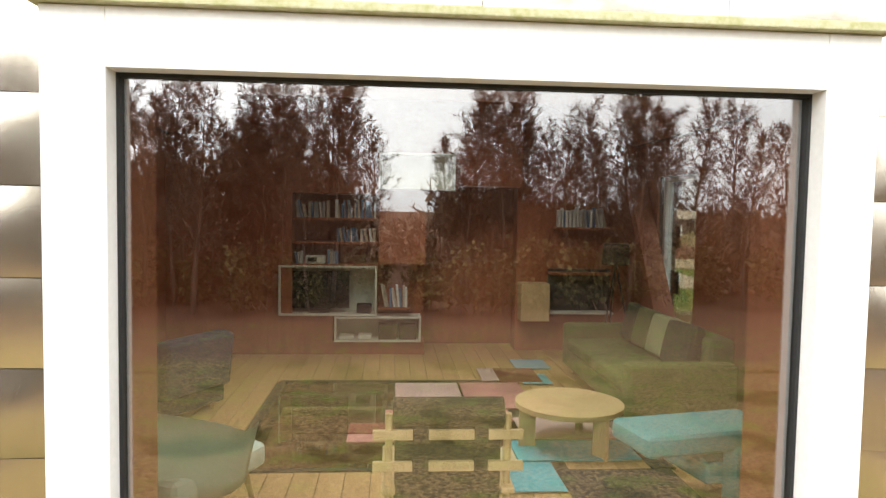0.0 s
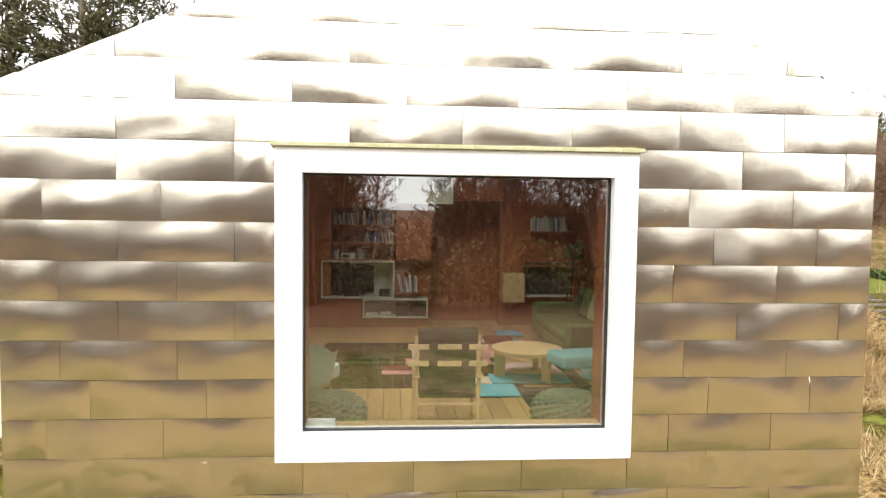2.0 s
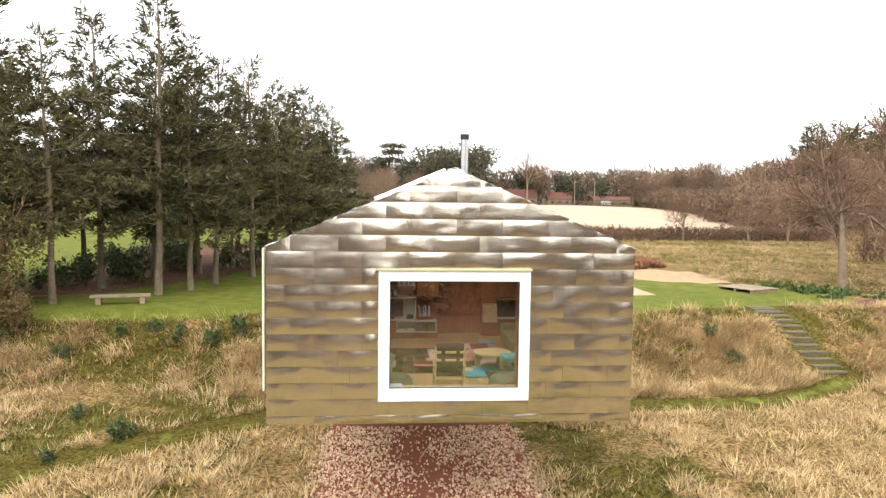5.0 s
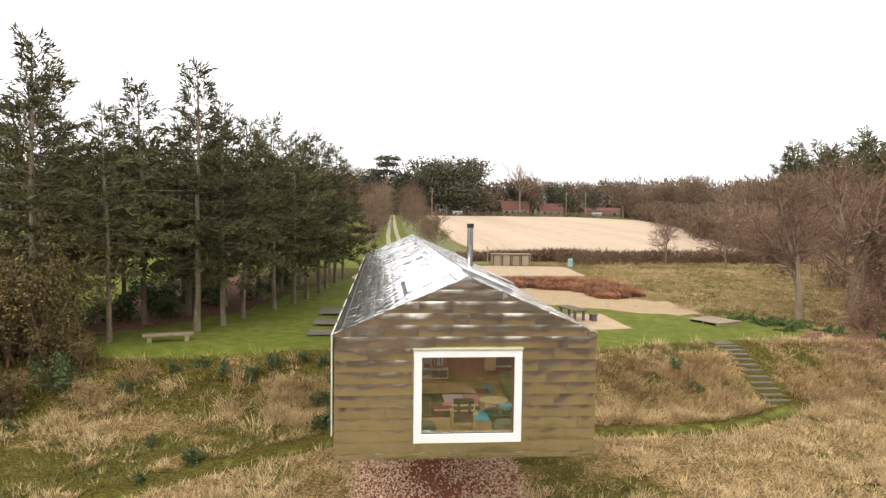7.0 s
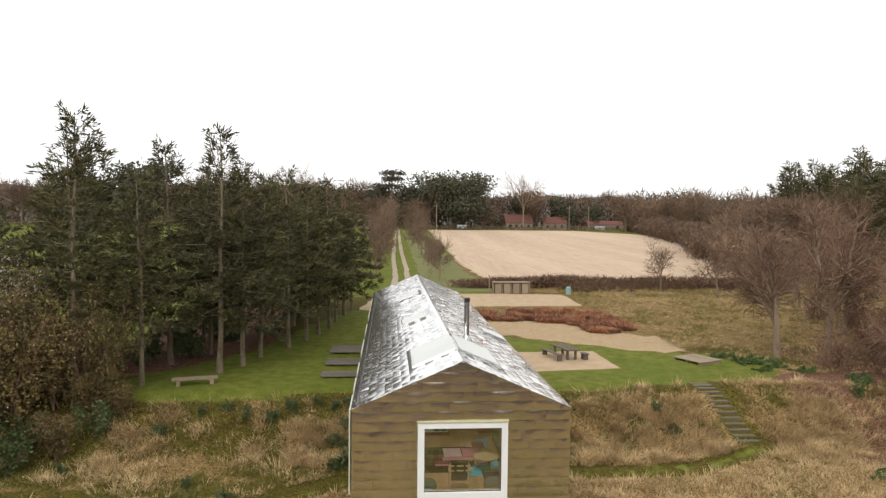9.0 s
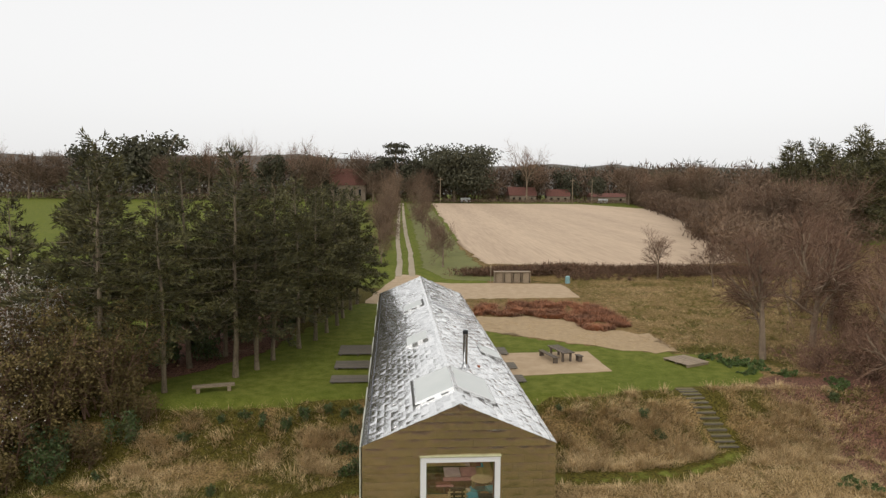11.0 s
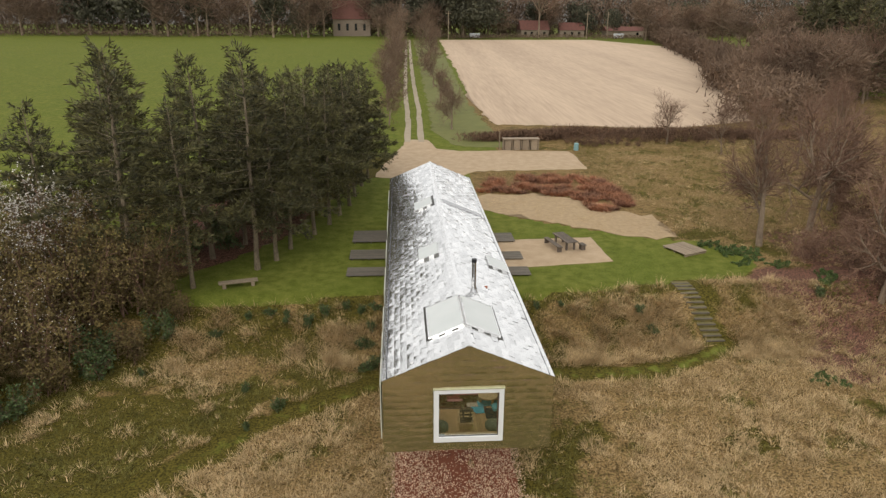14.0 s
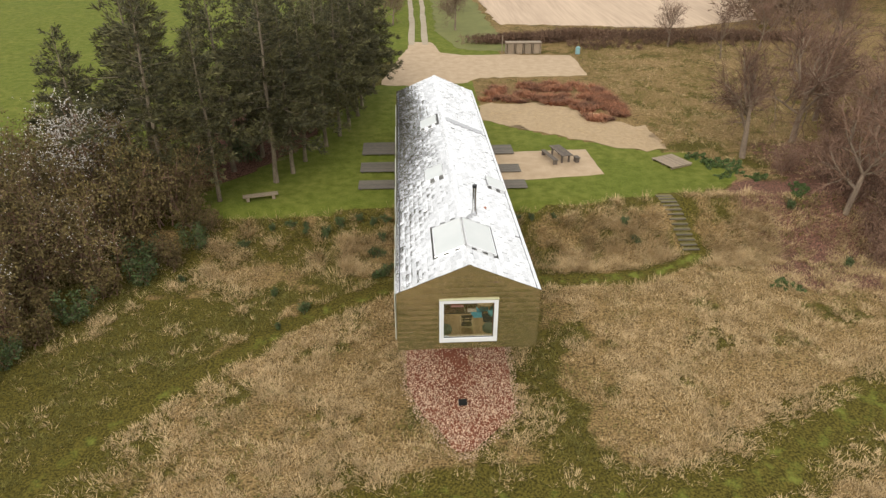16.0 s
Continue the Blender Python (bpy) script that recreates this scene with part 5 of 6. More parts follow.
# ---- trees ----
def conifer(seed, tall, spread, bare, label, needles=14, coarse=1.0):
    s, w = Soup(seed), Soup(seed + 100)
    r = s.r
    t = thing("conifer_tree", label, "tree", group="belt of conifers")
    p, segs = Vector((0, 0, -0.2)), 12
    pts = [p.copy()]
    lean = Vector((r.uniform(-0.03, 0.03), r.uniform(-0.03, 0.03), 1))
    for k in range(segs):
        p = p + (lean + Vector((r.gauss(0, 0.03), r.gauss(0, 0.03), 0))) * (tall / segs)
        pts.append(p.copy())
    rad = lambda f: 0.19 * (1 - f) ** 0.8 + 0.015
    for k in range(segs):
        w.tube(pts[k], pts[k + 1], rad(k / segs) * (1.25 if k == 0 else 1), rad((k + 1) / segs), 7)

    def at(f):
        k = min(segs - 1, int(f * segs))
        return pts[k].lerp(pts[k + 1], f * segs - k)

    n = int(tall * 4.8)
    for i in range(n):
        f = bare + (1 - bare) * (i / n) ** 0.9
        a = i * 2.4 + r.gauss(0, 0.5)
        g = (f - bare) / (1 - bare)
        env = min(1.0, 0.6 + g * 2.6) * (1 - g) ** 0.85
        length = max(0.4, spread * env * r.choice((0.45, 0.7, 0.85, 1.0, 1.1, 1.35)) * r.uniform(0.9, 1.1))
        d = Vector((math.cos(a), math.sin(a), 0.55 * g - 0.12 + r.gauss(0, 0.14))).normalized()
        q = at(f)
        w.tube(q, q + d * length, 0.02 + 0.018 * length / spread, 0.006, 3)
        side = d.cross(Vector((0, 0, 1))).normalized()
        # tufts of needles on side shoots, thickest towards the tip
        for j in range(max(3, int(length / 0.25))):
            u = 0.04 + 0.96 * r.random() ** 0.75
            o = r.uniform(-1, 1) * (0.14 + 0.26 * length * (1.1 - u))
            c = q + d * (length * u) + side * o + Vector((0, 0, -0.07 * (u * length) ** 1.3 + r.gauss(0, 0.06)))
            axis_ = (d * 0.9 + side * o * 1.2 + Vector((0, 0, 0.3 + r.gauss(0, 0.25)))).normalized()
            for _ in range(needles if g < 0.7 else needles * 2 // 3):
                m = c + axis_ * r.uniform(-0.05, 0.55) + s.away() * abs(r.gauss(0, 0.11))
                s.leaf(m, (axis_ + s.away() * 0.75).normalized(), r.uniform(0.26, 0.60) * coarse, r.uniform(0.028, 0.06) * coarse)
    for i in range(9):
        f = r.uniform(0.12, bare)
        a = r.uniform(0, 6.28)
        q = at(f)
        w.tube(q, q + Vector((math.cos(a), math.sin(a), r.uniform(-0.3, 0.3))) * r.uniform(0.4, 1.4), 0.018, 0.004, 3)
    w.put("trunk", BARK_LIGHT, t, True)
    s.put("crown", NEEDLE, t)
    return t


def bare_tree(seed, tall, spread=0.5, levels=5, label="leafless tree with a fine twiggy crown", bark=BARK, twigs=1.0, girth=0.022, thin=0.006, crown=None):
    s, w = Soup(seed), Soup(seed + 50)
    r = s.r
    t = thing("bare_tree", label, "tree", group="leafless trees")

    def grow(p, d, length, rad, lev):
        steps = 3 if lev < 3 else 2
        for k in range(steps):
            d = (d + s.away() * (0.10 + 0.05 * lev) + Vector((0, 0, 0.07))).normalized()
            q = p + d * length / steps
            r1 = rad * (1 - 0.35 * (k + 1) / steps)
            (w if lev < 3 else s).tube(p, q, rad * (1 - 0.35 * k / steps), r1, 6 if lev == 0 else 4 if lev < 2 else 3)
            if lev < levels and (lev or k):
                for _ in range(2 if lev < 3 else (2 if r.random() < twigs else 1)):
                    e = (d + s.away() * (spread + 0.28 * r.random()) * 1.5).normalized()
                    if lev + 1 >= levels:
                        s.spike(q, e, length * r.uniform(0.5, 0.9), max(thin, r1 * 0.6))
                    else:
                        grow(q, e, length * r.uniform(0.5, 0.78), r1 * 0.6, lev + 1)
            p = q
        if lev < levels:
            for _ in range(2):
                e = (d + s.away() * spread * 0.9).normalized()
                if lev + 1 >= levels:
                    s.spike(p, e, length * r.uniform(0.5, 0.9), max(thin, r1 * 0.6))
                else:
                    grow(p, e, length * r.uniform(0.6, 0.85), r1 * 0.8, lev + 1)

    grow(Vector((0, 0, -0.3)), Vector((0, 0, 1)), tall * 0.36, tall * girth, 0)
    w.put("trunk", bark, t, True)
    s.put("crown", crown or TWIG, t)
    return t


def leafy_shrub(seed, tall, wide, leaf_mat, label, n=5200, twig=TWIG, size=0.075, blossom=None, name="shrub", stems=16):
    s, w, b = Soup(seed), Soup(seed + 9), Soup(seed + 19)
    r = s.r
    t = thing(name, label, "shrub" if tall < 4 else "tree")
    tips = []
    for i in range(stems):
        a, sl = r.uniform(0, 6.28), r.uniform(0.1, 0.9)
        d = Vector((math.cos(a) * sl, math.sin(a) * sl, 1)).normalized()
        p = Vector((r.gauss(0, 0.15 * wide), r.gauss(0, 0.15 * wide), -0.2))
        length, rad = tall * r.uniform(0.65, 1.05), 0.02 * tall ** 0.7
        for k in range(5):
            d = (d + s.away() * 0.22).normalized()
            q = p + Vector((d.x * wide * 0.9, d.y * wide * 0.9, d.z * tall)) * (0.2 * length / tall)
            w.tube(p, q, rad * (1 - k / 6), rad * (1 - (k + 1) / 6), 4)
            if k >= 0:
                for _ in range(4 if k else 2):
                    e = (d + s.away() * 1.0).normalized()
                    z = q + e * tall * r.uniform(0.08, 0.24)
                    w.tube(q, z, rad * 0.3, 0.005, 3)
                    tips.append(z)
                    for _ in range(3):
                        w.spike(z, s.away(0.3), tall * r.uniform(0.06, 0.14), 0.008)
            p = q
    for i in range(n):
        c = r.choice(tips) + s.away() * abs(r.gauss(0, 0.09 * tall))
        if blossom and r.random() < blossom[1] * min(1, max(0, c.z / tall - 0.2) * 1.6):
            for _ in range(2):
                b.leaf(c + s.away() * 0.06, s.away(), size, 0.5 * size)
        else:
            s.leaf(c, s.away(), r.uniform(1.0, 2.2) * size, r.uniform(0.4, 0.9) * size)
    tagged(w.put("limbwork", twig, t), kind="stuff")
    s.put("foliage", leaf_mat, t)
    if blossom and b.n:
        b.put("blossom", blossom[0], t)
    return t


def clump(seed, tall, wide, n, material, label, leaf=0.8, name="far_tree", lobes=9, trunk=True, bare=False):
    """A far crown of many small leaf clusters on a short trunk."""
    s, w = Soup(seed), Soup(seed + 5)
    r = s.r
    t = thing(name, label, "tree")
    if trunk:
        w.tube(Vector((0, 0, -0.5)), Vector((0, 0, tall * 0.5)), tall * 0.025, tall * 0.012, 6)
        for _ in range(6):
            w.tube(Vector((0, 0, tall * r.uniform(0.2, 0.4))), Vector((r.gauss(0, wide * 0.3), r.gauss(0, wide * 0.3), tall * r.uniform(0.5, 0.85))), tall * 0.01, tall * 0.003, 4)
        w.put("trunk", BARK, t)
    cs = []
    for k in range(lobes):
        a, q = r.uniform(0, 6.28), math.sqrt(r.random())
        z = r.uniform(0.3, 0.8)
        cs.append((Vector((math.cos(a) * wide * 0.36 * q, math.sin(a) * wide * 0.36 * q, tall * z)), wide * r.uniform(0.16, 0.27), tall * r.uniform(0.12, 0.2)))
    for i in range(n):
        c, rx, rz = r.choice(cs)
        d = s.away()
        m = r.random() ** 0.35
        spot = c + Vector((d.x * rx, d.y * rx, d.z * rz)) * m
        if bare:
            s.spike(spot, (d + s.away(0.8)).normalized(), leaf * r.uniform(1.0, 2.4), leaf * r.uniform(0.04, 0.08))
        else:
            s.leaf(spot, s.away(), leaf * r.uniform(0.6, 1.4), leaf * r.uniform(0.25, 0.5))
    s.put("crown", material, t)
    return t


def scatter(protos, spots, r, lo=0.85, hi=1.15):
    """Sets copies of the prototypes on spots (x, y, size); the prototypes take the first spots."""
    for k, (x, y, size) in enumerate(spots):
        m = pose(x, y, gz(x, y), 0, 0, r.uniform(0, 360)) @ Matrix.Diagonal((size, size, size, 1))
        proto = protos[k % len(protos)]
        if k < len(protos):
            proto.matrix_basis = m
        else:
            c = copy_thing(proto, pose(0, 0, 0))
            c.matrix_basis = m


R = random.Random(7)
FIRS = [conifer(k, 15.8, 4.7, b, "tall dark conifer with a bare lichened lower trunk") for k, b in ((1, 0.27), (2, 0.23), (3, 0.30), (4, 0.22))]
BELT = [(-16.9, 20.1, 0.80), (-13.2, 23.5, 1.0), (-20.4, 19.2, 1.02), (-12.1, 25.3, 0.86), (-11.4, 27.8, 0.82), (-17.0, 25.9, 0.95), (-9.9, 31.2, 0.86), (-8.9, 33.8, 0.80), (-8.2, 36.5, 0.78), (-7.5, 39.4, 0.84),
        (-7.2, 42.6, 0.78), (-6.7, 46.5, 0.80), (-6.2, 49.6, 0.74), (-15.2, 29.0, 0.86), (-13.6, 32.5, 0.84), (-12.0, 36.5, 0.82), (-10.8, 40.5, 0.8), (-9.8, 45.0, 0.8), (-19.8, 30.0, 0.84), (-17.0, 34.0, 0.8),
        (-15.5, 38.5, 0.78), (-14.0, 43.0, 0.76), (-22.8, 24.5, 0.95), (-24.5, 29.5, 0.9), (-26.5, 22.0, 0.78), (-10.5, 50, 0.74), (-7.8, 54, 0.7), (-28.5, 27, 0.62)]
scatter(FIRS, BELT, R)
# dark undergrowth inside the belt
UNDER = [leafy_shrub(60 + k, 1.6, 1.7, IVY, "dark evergreen undergrowth beneath the conifers", 700, size=0.1, stems=6) for k in range(2)]
scatter(UNDER, [(R.uniform(-24, -14) + k * 0.17, 24 + k * 0.9 + R.uniform(-1, 1), R.uniform(0.7, 1.3)) for k in range(26)], R)

# brown thicket below the belt
THICKET = [leafy_shrub(21, 6.0, 3.6, OLIVE_LEAF, "tall olive-brown thicket shrub just coming into leaf", 8500, size=0.075),
           leafy_shrub(22, 5.4, 3.8, OLIVE_LEAF, "tall olive-brown thicket shrub with some white blossom", 8000, size=0.075, blossom=(BLOSSOM, 0.05)),
           leafy_shrub(23, 5.5, 3.4, OLIVE_LEAF, "blackthorn thicket in white blossom", 4800, size=0.08, blossom=(BLOSSOM, 0.75))]
scatter(THICKET[:2], [(-19.6, 17.8, 1.05), (-24.0, 13.0, 1.15), (-22.8, 15.8, 1.2), (-27.8, 7.2, 1.1), (-21.8, 19.2, 1.15), (-27.0, 16, 1.3), (-27.5, 10.8, 1.2), (-32, 10, 1.25), (-32, 15, 1.2), (-33, 5, 1.1), (-34, 20, 1.1), (-30, 20, 1.2)], R)
scatter(THICKET[2:], [(-25.0, 19.5, 1.35), (-29.5, 3.5, 1.1), (-31.5, -1.5, 0.95), (-29.0, 24, 1.1)], R)

scatter([leafy_shrub(66, 1.9, 2.0, OLIVE_LEAF, "low olive-brown growth at the foot of the thicket", 1800, size=0.07, stems=9), leafy_shrub(67, 1.6, 1.9, IVY, "low dark green growth at the foot of the thicket", 1500, size=0.07, stems=8)], [(-16.8, 17.0, 0.9), (-17.8, 15.6, 1.1), (-19.4, 14.0, 1.2), (-20.8, 12.4, 1.2), (-22.3, 10.6, 1.2), (-23.6, 8.6, 1.2), (-24.8, 6.4, 1.2), (-25.8, 4.2, 1.1), (-26.6, 1.8, 1.1), (-27.4, -1, 1.1), (-18.4, 17.4, 1.2), (-21.5, 14.5, 1.3), (-25.8, 8.8, 1.2)], R)

# leafless trees: by the lawn, along the far banks, and the wood that faces the picture window
BARE = [bare_tree(31, 11, 0.66, 4, thin=0.02, girth=0.026), bare_tree(32, 12, 0.56, 4, thin=0.02, girth=0.026), bare_tree(33, 10, 0.68, 4, thin=0.02, girth=0.026)]
scatter(BARE, [(32.7, 30.2, 1.15), (26.5, 26.8, 0.9), (30.2, 17.0, 0.95), (36.0, 24.0, 1.0), (38, 36, 0.8), (43, 27, 0.95), (37, 11, 0.85)], R)
LIGHT = [bare_tree(36, 12, 0.55, 4, girth=0.018, thin=0.016), bare_tree(37, 11, 0.5, 4, girth=0.018, thin=0.016), bare_tree(38, 12.5, 0.45, 4, girth=0.016, thin=0.016)]
spots = [(33.8, 66.5, 0.62), (42, 44, 0.75), (48, 36, 0.9), (49, 22, 0.95), (44, 52, 0.7), (38.5, 60, 0.55), (51, 45, 0.8), (44, 13, 0.95), (52, 58, 0.8), (46.5, 66, 0.65), (58, 68, 0.8), (56, 30, 1.0), (60, 48, 0.95), (41, 3, 0.9)]
scatter(LIGHT, spots, R)
# the alder wood that faces the picture window
def alder(seed, tall):
    """A straight stem up to the tip, with ascending side limbs and fine twigs."""
    s, w = Soup(seed), Soup(seed + 50)
    r = s.r
    t = thing("bare_tree", "tall dark leafless alder in the wood facing the window", "tree", group="leafless trees")
    p, d, pts = Vector((0, 0, -0.3)), Vector((r.gauss(0, 0.04), r.gauss(0, 0.04), 1)), []
    for k in range(10):
        pts.append(p.copy())
        d = (d + Vector((r.gauss(0, 0.05), r.gauss(0, 0.05), 0.1))).normalized()
        q = p + d * tall / 10
        w.tube(p, q, 0.17 * (1 - k / 10.5), 0.17 * (1 - (k + 1) / 10.5), 6)
        p = q
    pts.append(p)
    for i in range(44):
        f = 0.28 + 0.72 * (i + r.random()) / 44
        k = min(9, int(f * 10))
        q = pts[k].lerp(pts[k + 1], f * 10 - k)
        a = i * 2.4 + r.gauss(0, 0.4)
        length = tall * (0.09 + 0.19 * (1 - f)) * r.uniform(0.6, 1.25)
        e = Vector((math.cos(a), math.sin(a), 0.55 + 0.7 * f + r.gauss(0, 0.2))).normalized()
        rad = 0.02 + 0.035 * (1 - f)
        for j in range(4):
            e = (e + s.away() * 0.2 + Vector((0, 0, 0.08))).normalized()
            z = q + e * length / 4
            s.tube(q, z, rad * (1 - j / 5), rad * (1 - (j + 1) / 5), 3)
            for _ in range(3):
                h = (e + s.away() * 0.8).normalized()
                y = z + h * length * r.uniform(0.15, 0.34)
                s.spike(z, h, (y - z).length, 0.022)
                for _ in range(5):
                    s.spike(z.lerp(y, r.uniform(0.3, 1.0)), (h + s.away() * 0.9).normalized(), r.uniform(0.3, 0.75), 0.02)
            q = z
    w.put("trunk", TWIG_DARK, t, True)
    s.put("crown", TWIG_DARK, t)
    return t


ALDERS = [alder(46 + k, h) for k, h in enumerate((12.5, 11.5, 12.0))]
facing = []
for a in list(np.linspace(-66, -34, 7)) + list(np.linspace(-31, -3.5, 30)) + list(np.linspace(6, 29, 20)) + list(np.linspace(33, 66, 8)):
    facing.append((a + R.uniform(-0.9, 0.9), -60 + abs(a) * 0.1 + R.uniform(-8, 8), R.uniform(1.2, 1.55)))
facing += [(9.0, -55, 1.45), (6.0, -57, 1.1), (-6.5, -50, 1.25), (-14, -46, 1.3)]
scatter(ALDERS, facing, R)
# scrub under the facing wood
SCRUB = [leafy_shrub(71 + k, 3.2, 3.4, OLIVE_LEAF, "tangled brown scrub at the foot of the wood", 1000, size=0.19, stems=8) for k in range(2)]
scatter(SCRUB, [(a + R.uniform(-1, 1), -52 + R.uniform(-5, 5), R.uniform(1.1, 1.9)) for a in np.linspace(-56, 56, 26)], R)
BRUSH = [leafy_shrub(75 + k, 3.0, 2.6, TWIG, "dense red-brown leafless brushwood beyond the lawn", 1500, size=0.07, stems=14) for k in range(2)]
scatter(BRUSH, [(28.5, 23.5, 1.0), (31, 21.0, 1.1), (33.5, 19, 1.2), (31.5, 15.0, 1.1), (34, 13.0, 1.2), (33.5, 25.5, 1.0), (36.5, 17, 1.3), (36, 28, 1.2), (38, 22, 1.3), (37, 32, 1.1), (34.5, 9.5, 1.1), (30.5, 12.5, 1.0), (31.5, 18, 1.1), (33.5, 16, 1.2), (35, 21.5, 1.2), (40, 14, 1.3), (41, 30, 1.3), (40, 38, 1.2), (41, 44, 1.1), (44, 34, 1.3)], R)
NETTLES = [leafy_shrub(88, 0.5, 1.5, GROUND_IVY, "low spread of fresh green ground cover", 900, size=0.08, stems=9)]
scatter(NETTLES, [(21.9, 26.8, 0.9), (22.6, 25.6, 1.1), (23.6, 24.6, 1.1), (22.8, 27.4, 1.0), (24.2, 26.0, 1.2), (24.7, 23.6, 1.0), (25.4, 24.8, 1.2), (23.3, 22.9, 0.8), (26.0, 22.6, 1.1), (27.5, 18.8, 1.0), (28.6, 20.2, 1.0), (22.0, 10.3, 0.9), (23.2, 9.4, 0.8)], R)
# round green shrubs on the bank and beside the platform
LOW = [leafy_shrub(81 + k, 0.8, 0.9, IVY, "low dark green bramble clump", 750, size=0.06, stems=5) for k in range(2)]
scatter(LOW, [(-4.6, 12.5, 1.3), (-8.8, 16.2, 1.0), (-10.2, 16.6, 0.9), (-7.6, 17.0, 1.0), (-9.4, 8.6, 0.9), (-11.6, 10.4, 0.7), (-10.8, 6.9, 0.6), (-6.3, 17.4, 0.8), (-14.4, 15.6, 0.8), (13.2, 16.6, 0.9), (13.6, 15.2, 0.7), (26.2, 17.5, 1.0), (-4.4, 17.2, 0.9), (-5.4, 17.0, 0.8), (-11.2, 17.0, 0.8), (-12.6, 16.8, 0.7), (5.0, 17.0, 0.8), (6.4, 17.1, 0.7), (8.0, 17.2, 0.6), (-4.5, 15.8, 0.9), (-5.0, 14.5, 1.0), (4.8, 13.0, 0.8), (-18, 12.5, 0.7), (28, 12, 0.9)], R)

# hedge between the parking and the field, and hedgerow trees on the track
HEDGE = [leafy_shrub(91 + k, 1.5, 2.2, HEDGE_TWIG, "brown winter hedge shrub", 350, size=0.09, stems=8, twig=HEDGE_TWIG) for k in range(2)]
scatter(HEDGE, [(x, 69.5 + R.uniform(-2.5, 1.2), R.uniform(0.8, 1.35)) for x in np.arange(19, 46, 1.5)] + [(x, 65.8 + R.uniform(-0.8, 0.8), R.uniform(0.5, 0.8)) for x in np.arange(22, 31, 1.5)], R)
LANE = [bare_tree(41, 9, 0.5, 4, twigs=0.8, thin=0.02, crown=TWIG_FAR, label="slender leafless hedgerow tree beside the track"), bare_tree(42, 8, 0.6, 4, twigs=0.8, thin=0.02, crown=TWIG_FAR, label="slender leafless hedgerow tree beside the track")]
scatter(LANE, [(5.2, 78, 0.8), (-4.2, 82, 0.9), (-4.6, 96, 1.0), (6.2, 92, 0.75), (5.0, 104, 0.8), (-4.6, 122, 1.1), (-4.0, 143, 1.2), (-3.8, 164, 1.2), (-4.0, 112, 1.0), (5.0, 128, 0.9), (-3.6, 132, 1.1), (5.2, 150, 1.0), (-3.4, 152, 1.2), (6, 175, 1.1), (-3, 176, 1.3), (7, 205, 1.3), (-2.6, 204, 1.4), (8, 240, 1.5), (-2, 236, 1.5), (9, 275, 1.6), (-1.4, 270, 1.7)], R)

# far skyline
OAK_TREE = clump(101, 31, 46, 12000, LEAF_FAR, "broad round evergreen oak on the skyline", 1.15, lobes=60)
OAK_TREE.matrix_basis = pose(28, 312, 4.6)
cedar = thing("cedar_tree", "far flat-topped cedar on the skyline", "tree", (-1.5, 318, 5.2))
cw, cs = Soup(111), Soup(112)
cw.tube(Vector((0, 0, 0)), Vector((1, 0, 27)), 0.8, 0.3, 6)
for zz, ww in ((28, 6.5), (25, 5.5), (21.5, 7)):
    for k in range(420):
        a, q = cs.r.uniform(0, 6.28), math.sqrt(cs.r.random()) * ww
        cs.leaf(Vector((1 + math.cos(a) * q, math.sin(a) * q, zz - 0.02 * q * q + cs.r.gauss(0, 0.5))), cs.away(), cs.r.uniform(0.6, 1.4), 0.4)
    cw.tube(Vector((1, 0, zz - 3)), Vector((1 + ww * 0.7, 0, zz - 0.6)), 0.25, 0.1, 4)
    cw.tube(Vector((1, 0, zz - 3)), Vector((1 - ww * 0.7, 0, zz - 0.6)), 0.25, 0.1, 4)
cw.put("trunk", BARK, cedar), cs.put("crown", LEAF_FAR, cedar)
EVERG = [clump(121, 26, 22, 2600, LEAF_FAR, "far dark evergreen tree", 1.25, lobes=20), clump(122, 24, 15, 2000, LEAF_FAR, "far dark evergreen tree", 1.15, lobes=16)]
scatter(EVERG, [(-48, 318, 0.7), (-8, 316, 1.0), (10, 318, 1.0), (66, 330, 0.8), (90, 335, 0.75), (100, 312, 0.6), (-120, 330, 1.5), (-136, 336, 1.4), (-150, 330, 1.2), (-60, 310, 1.0), (-40, 340, 1.1), (-98, 325, 1.0), (140, 330, 0.8), (75, 345, 0.9), (155, 322, 0.8)], R)
FARBARE = [bare_tree(131, 32, 0.5, 4, "far leafless tree on the skyline", twigs=1, girth=0.014), clump(132, 25, 22, 2600, TWIG_FAR, "far brown leafless crown on the skyline", 1.7, lobes=18, bare=True), clump(133, 21, 24, 2600, TWIG_FAR, "far brown leafless crown on the skyline", 1.7, lobes=18, bare=True)]
far_spots = [(-92, 320, 1.1), (-44, 310, 0.9), (-7, 300, 0.8), (-72, 318, 1.15), (-165, 330, 1.0), (-180, 326, 1.1), (-38, 322, 1.0), (-110, 318, 0.9), (-84, 330, 1.0), (64, 312, 1.05), (72, 330, 0.7), (46, 325, 0.7), (-52, 322, 1.1), (-12, 326, 1.0), (12, 306, 0.8), (-200, 330, 1.0), (-225, 330, 0.9), (-250, 325, 0.9)]
for a in np.linspace(0, 1, 20):
    far_spots.append((108 + 40 * a + R.uniform(-3, 3), 300 - 170 * a + R.uniform(-4, 4), R.uniform(0.55, 0.85)))
for a in np.linspace(0, 1, 16):
    far_spots.append((64 + 40 * a + R.uniform(-3, 3), 96 + 40 * a * a + R.uniform(-4, 4), R.uniform(0.45, 0.6)))
scatter(FARBARE, far_spots, R)
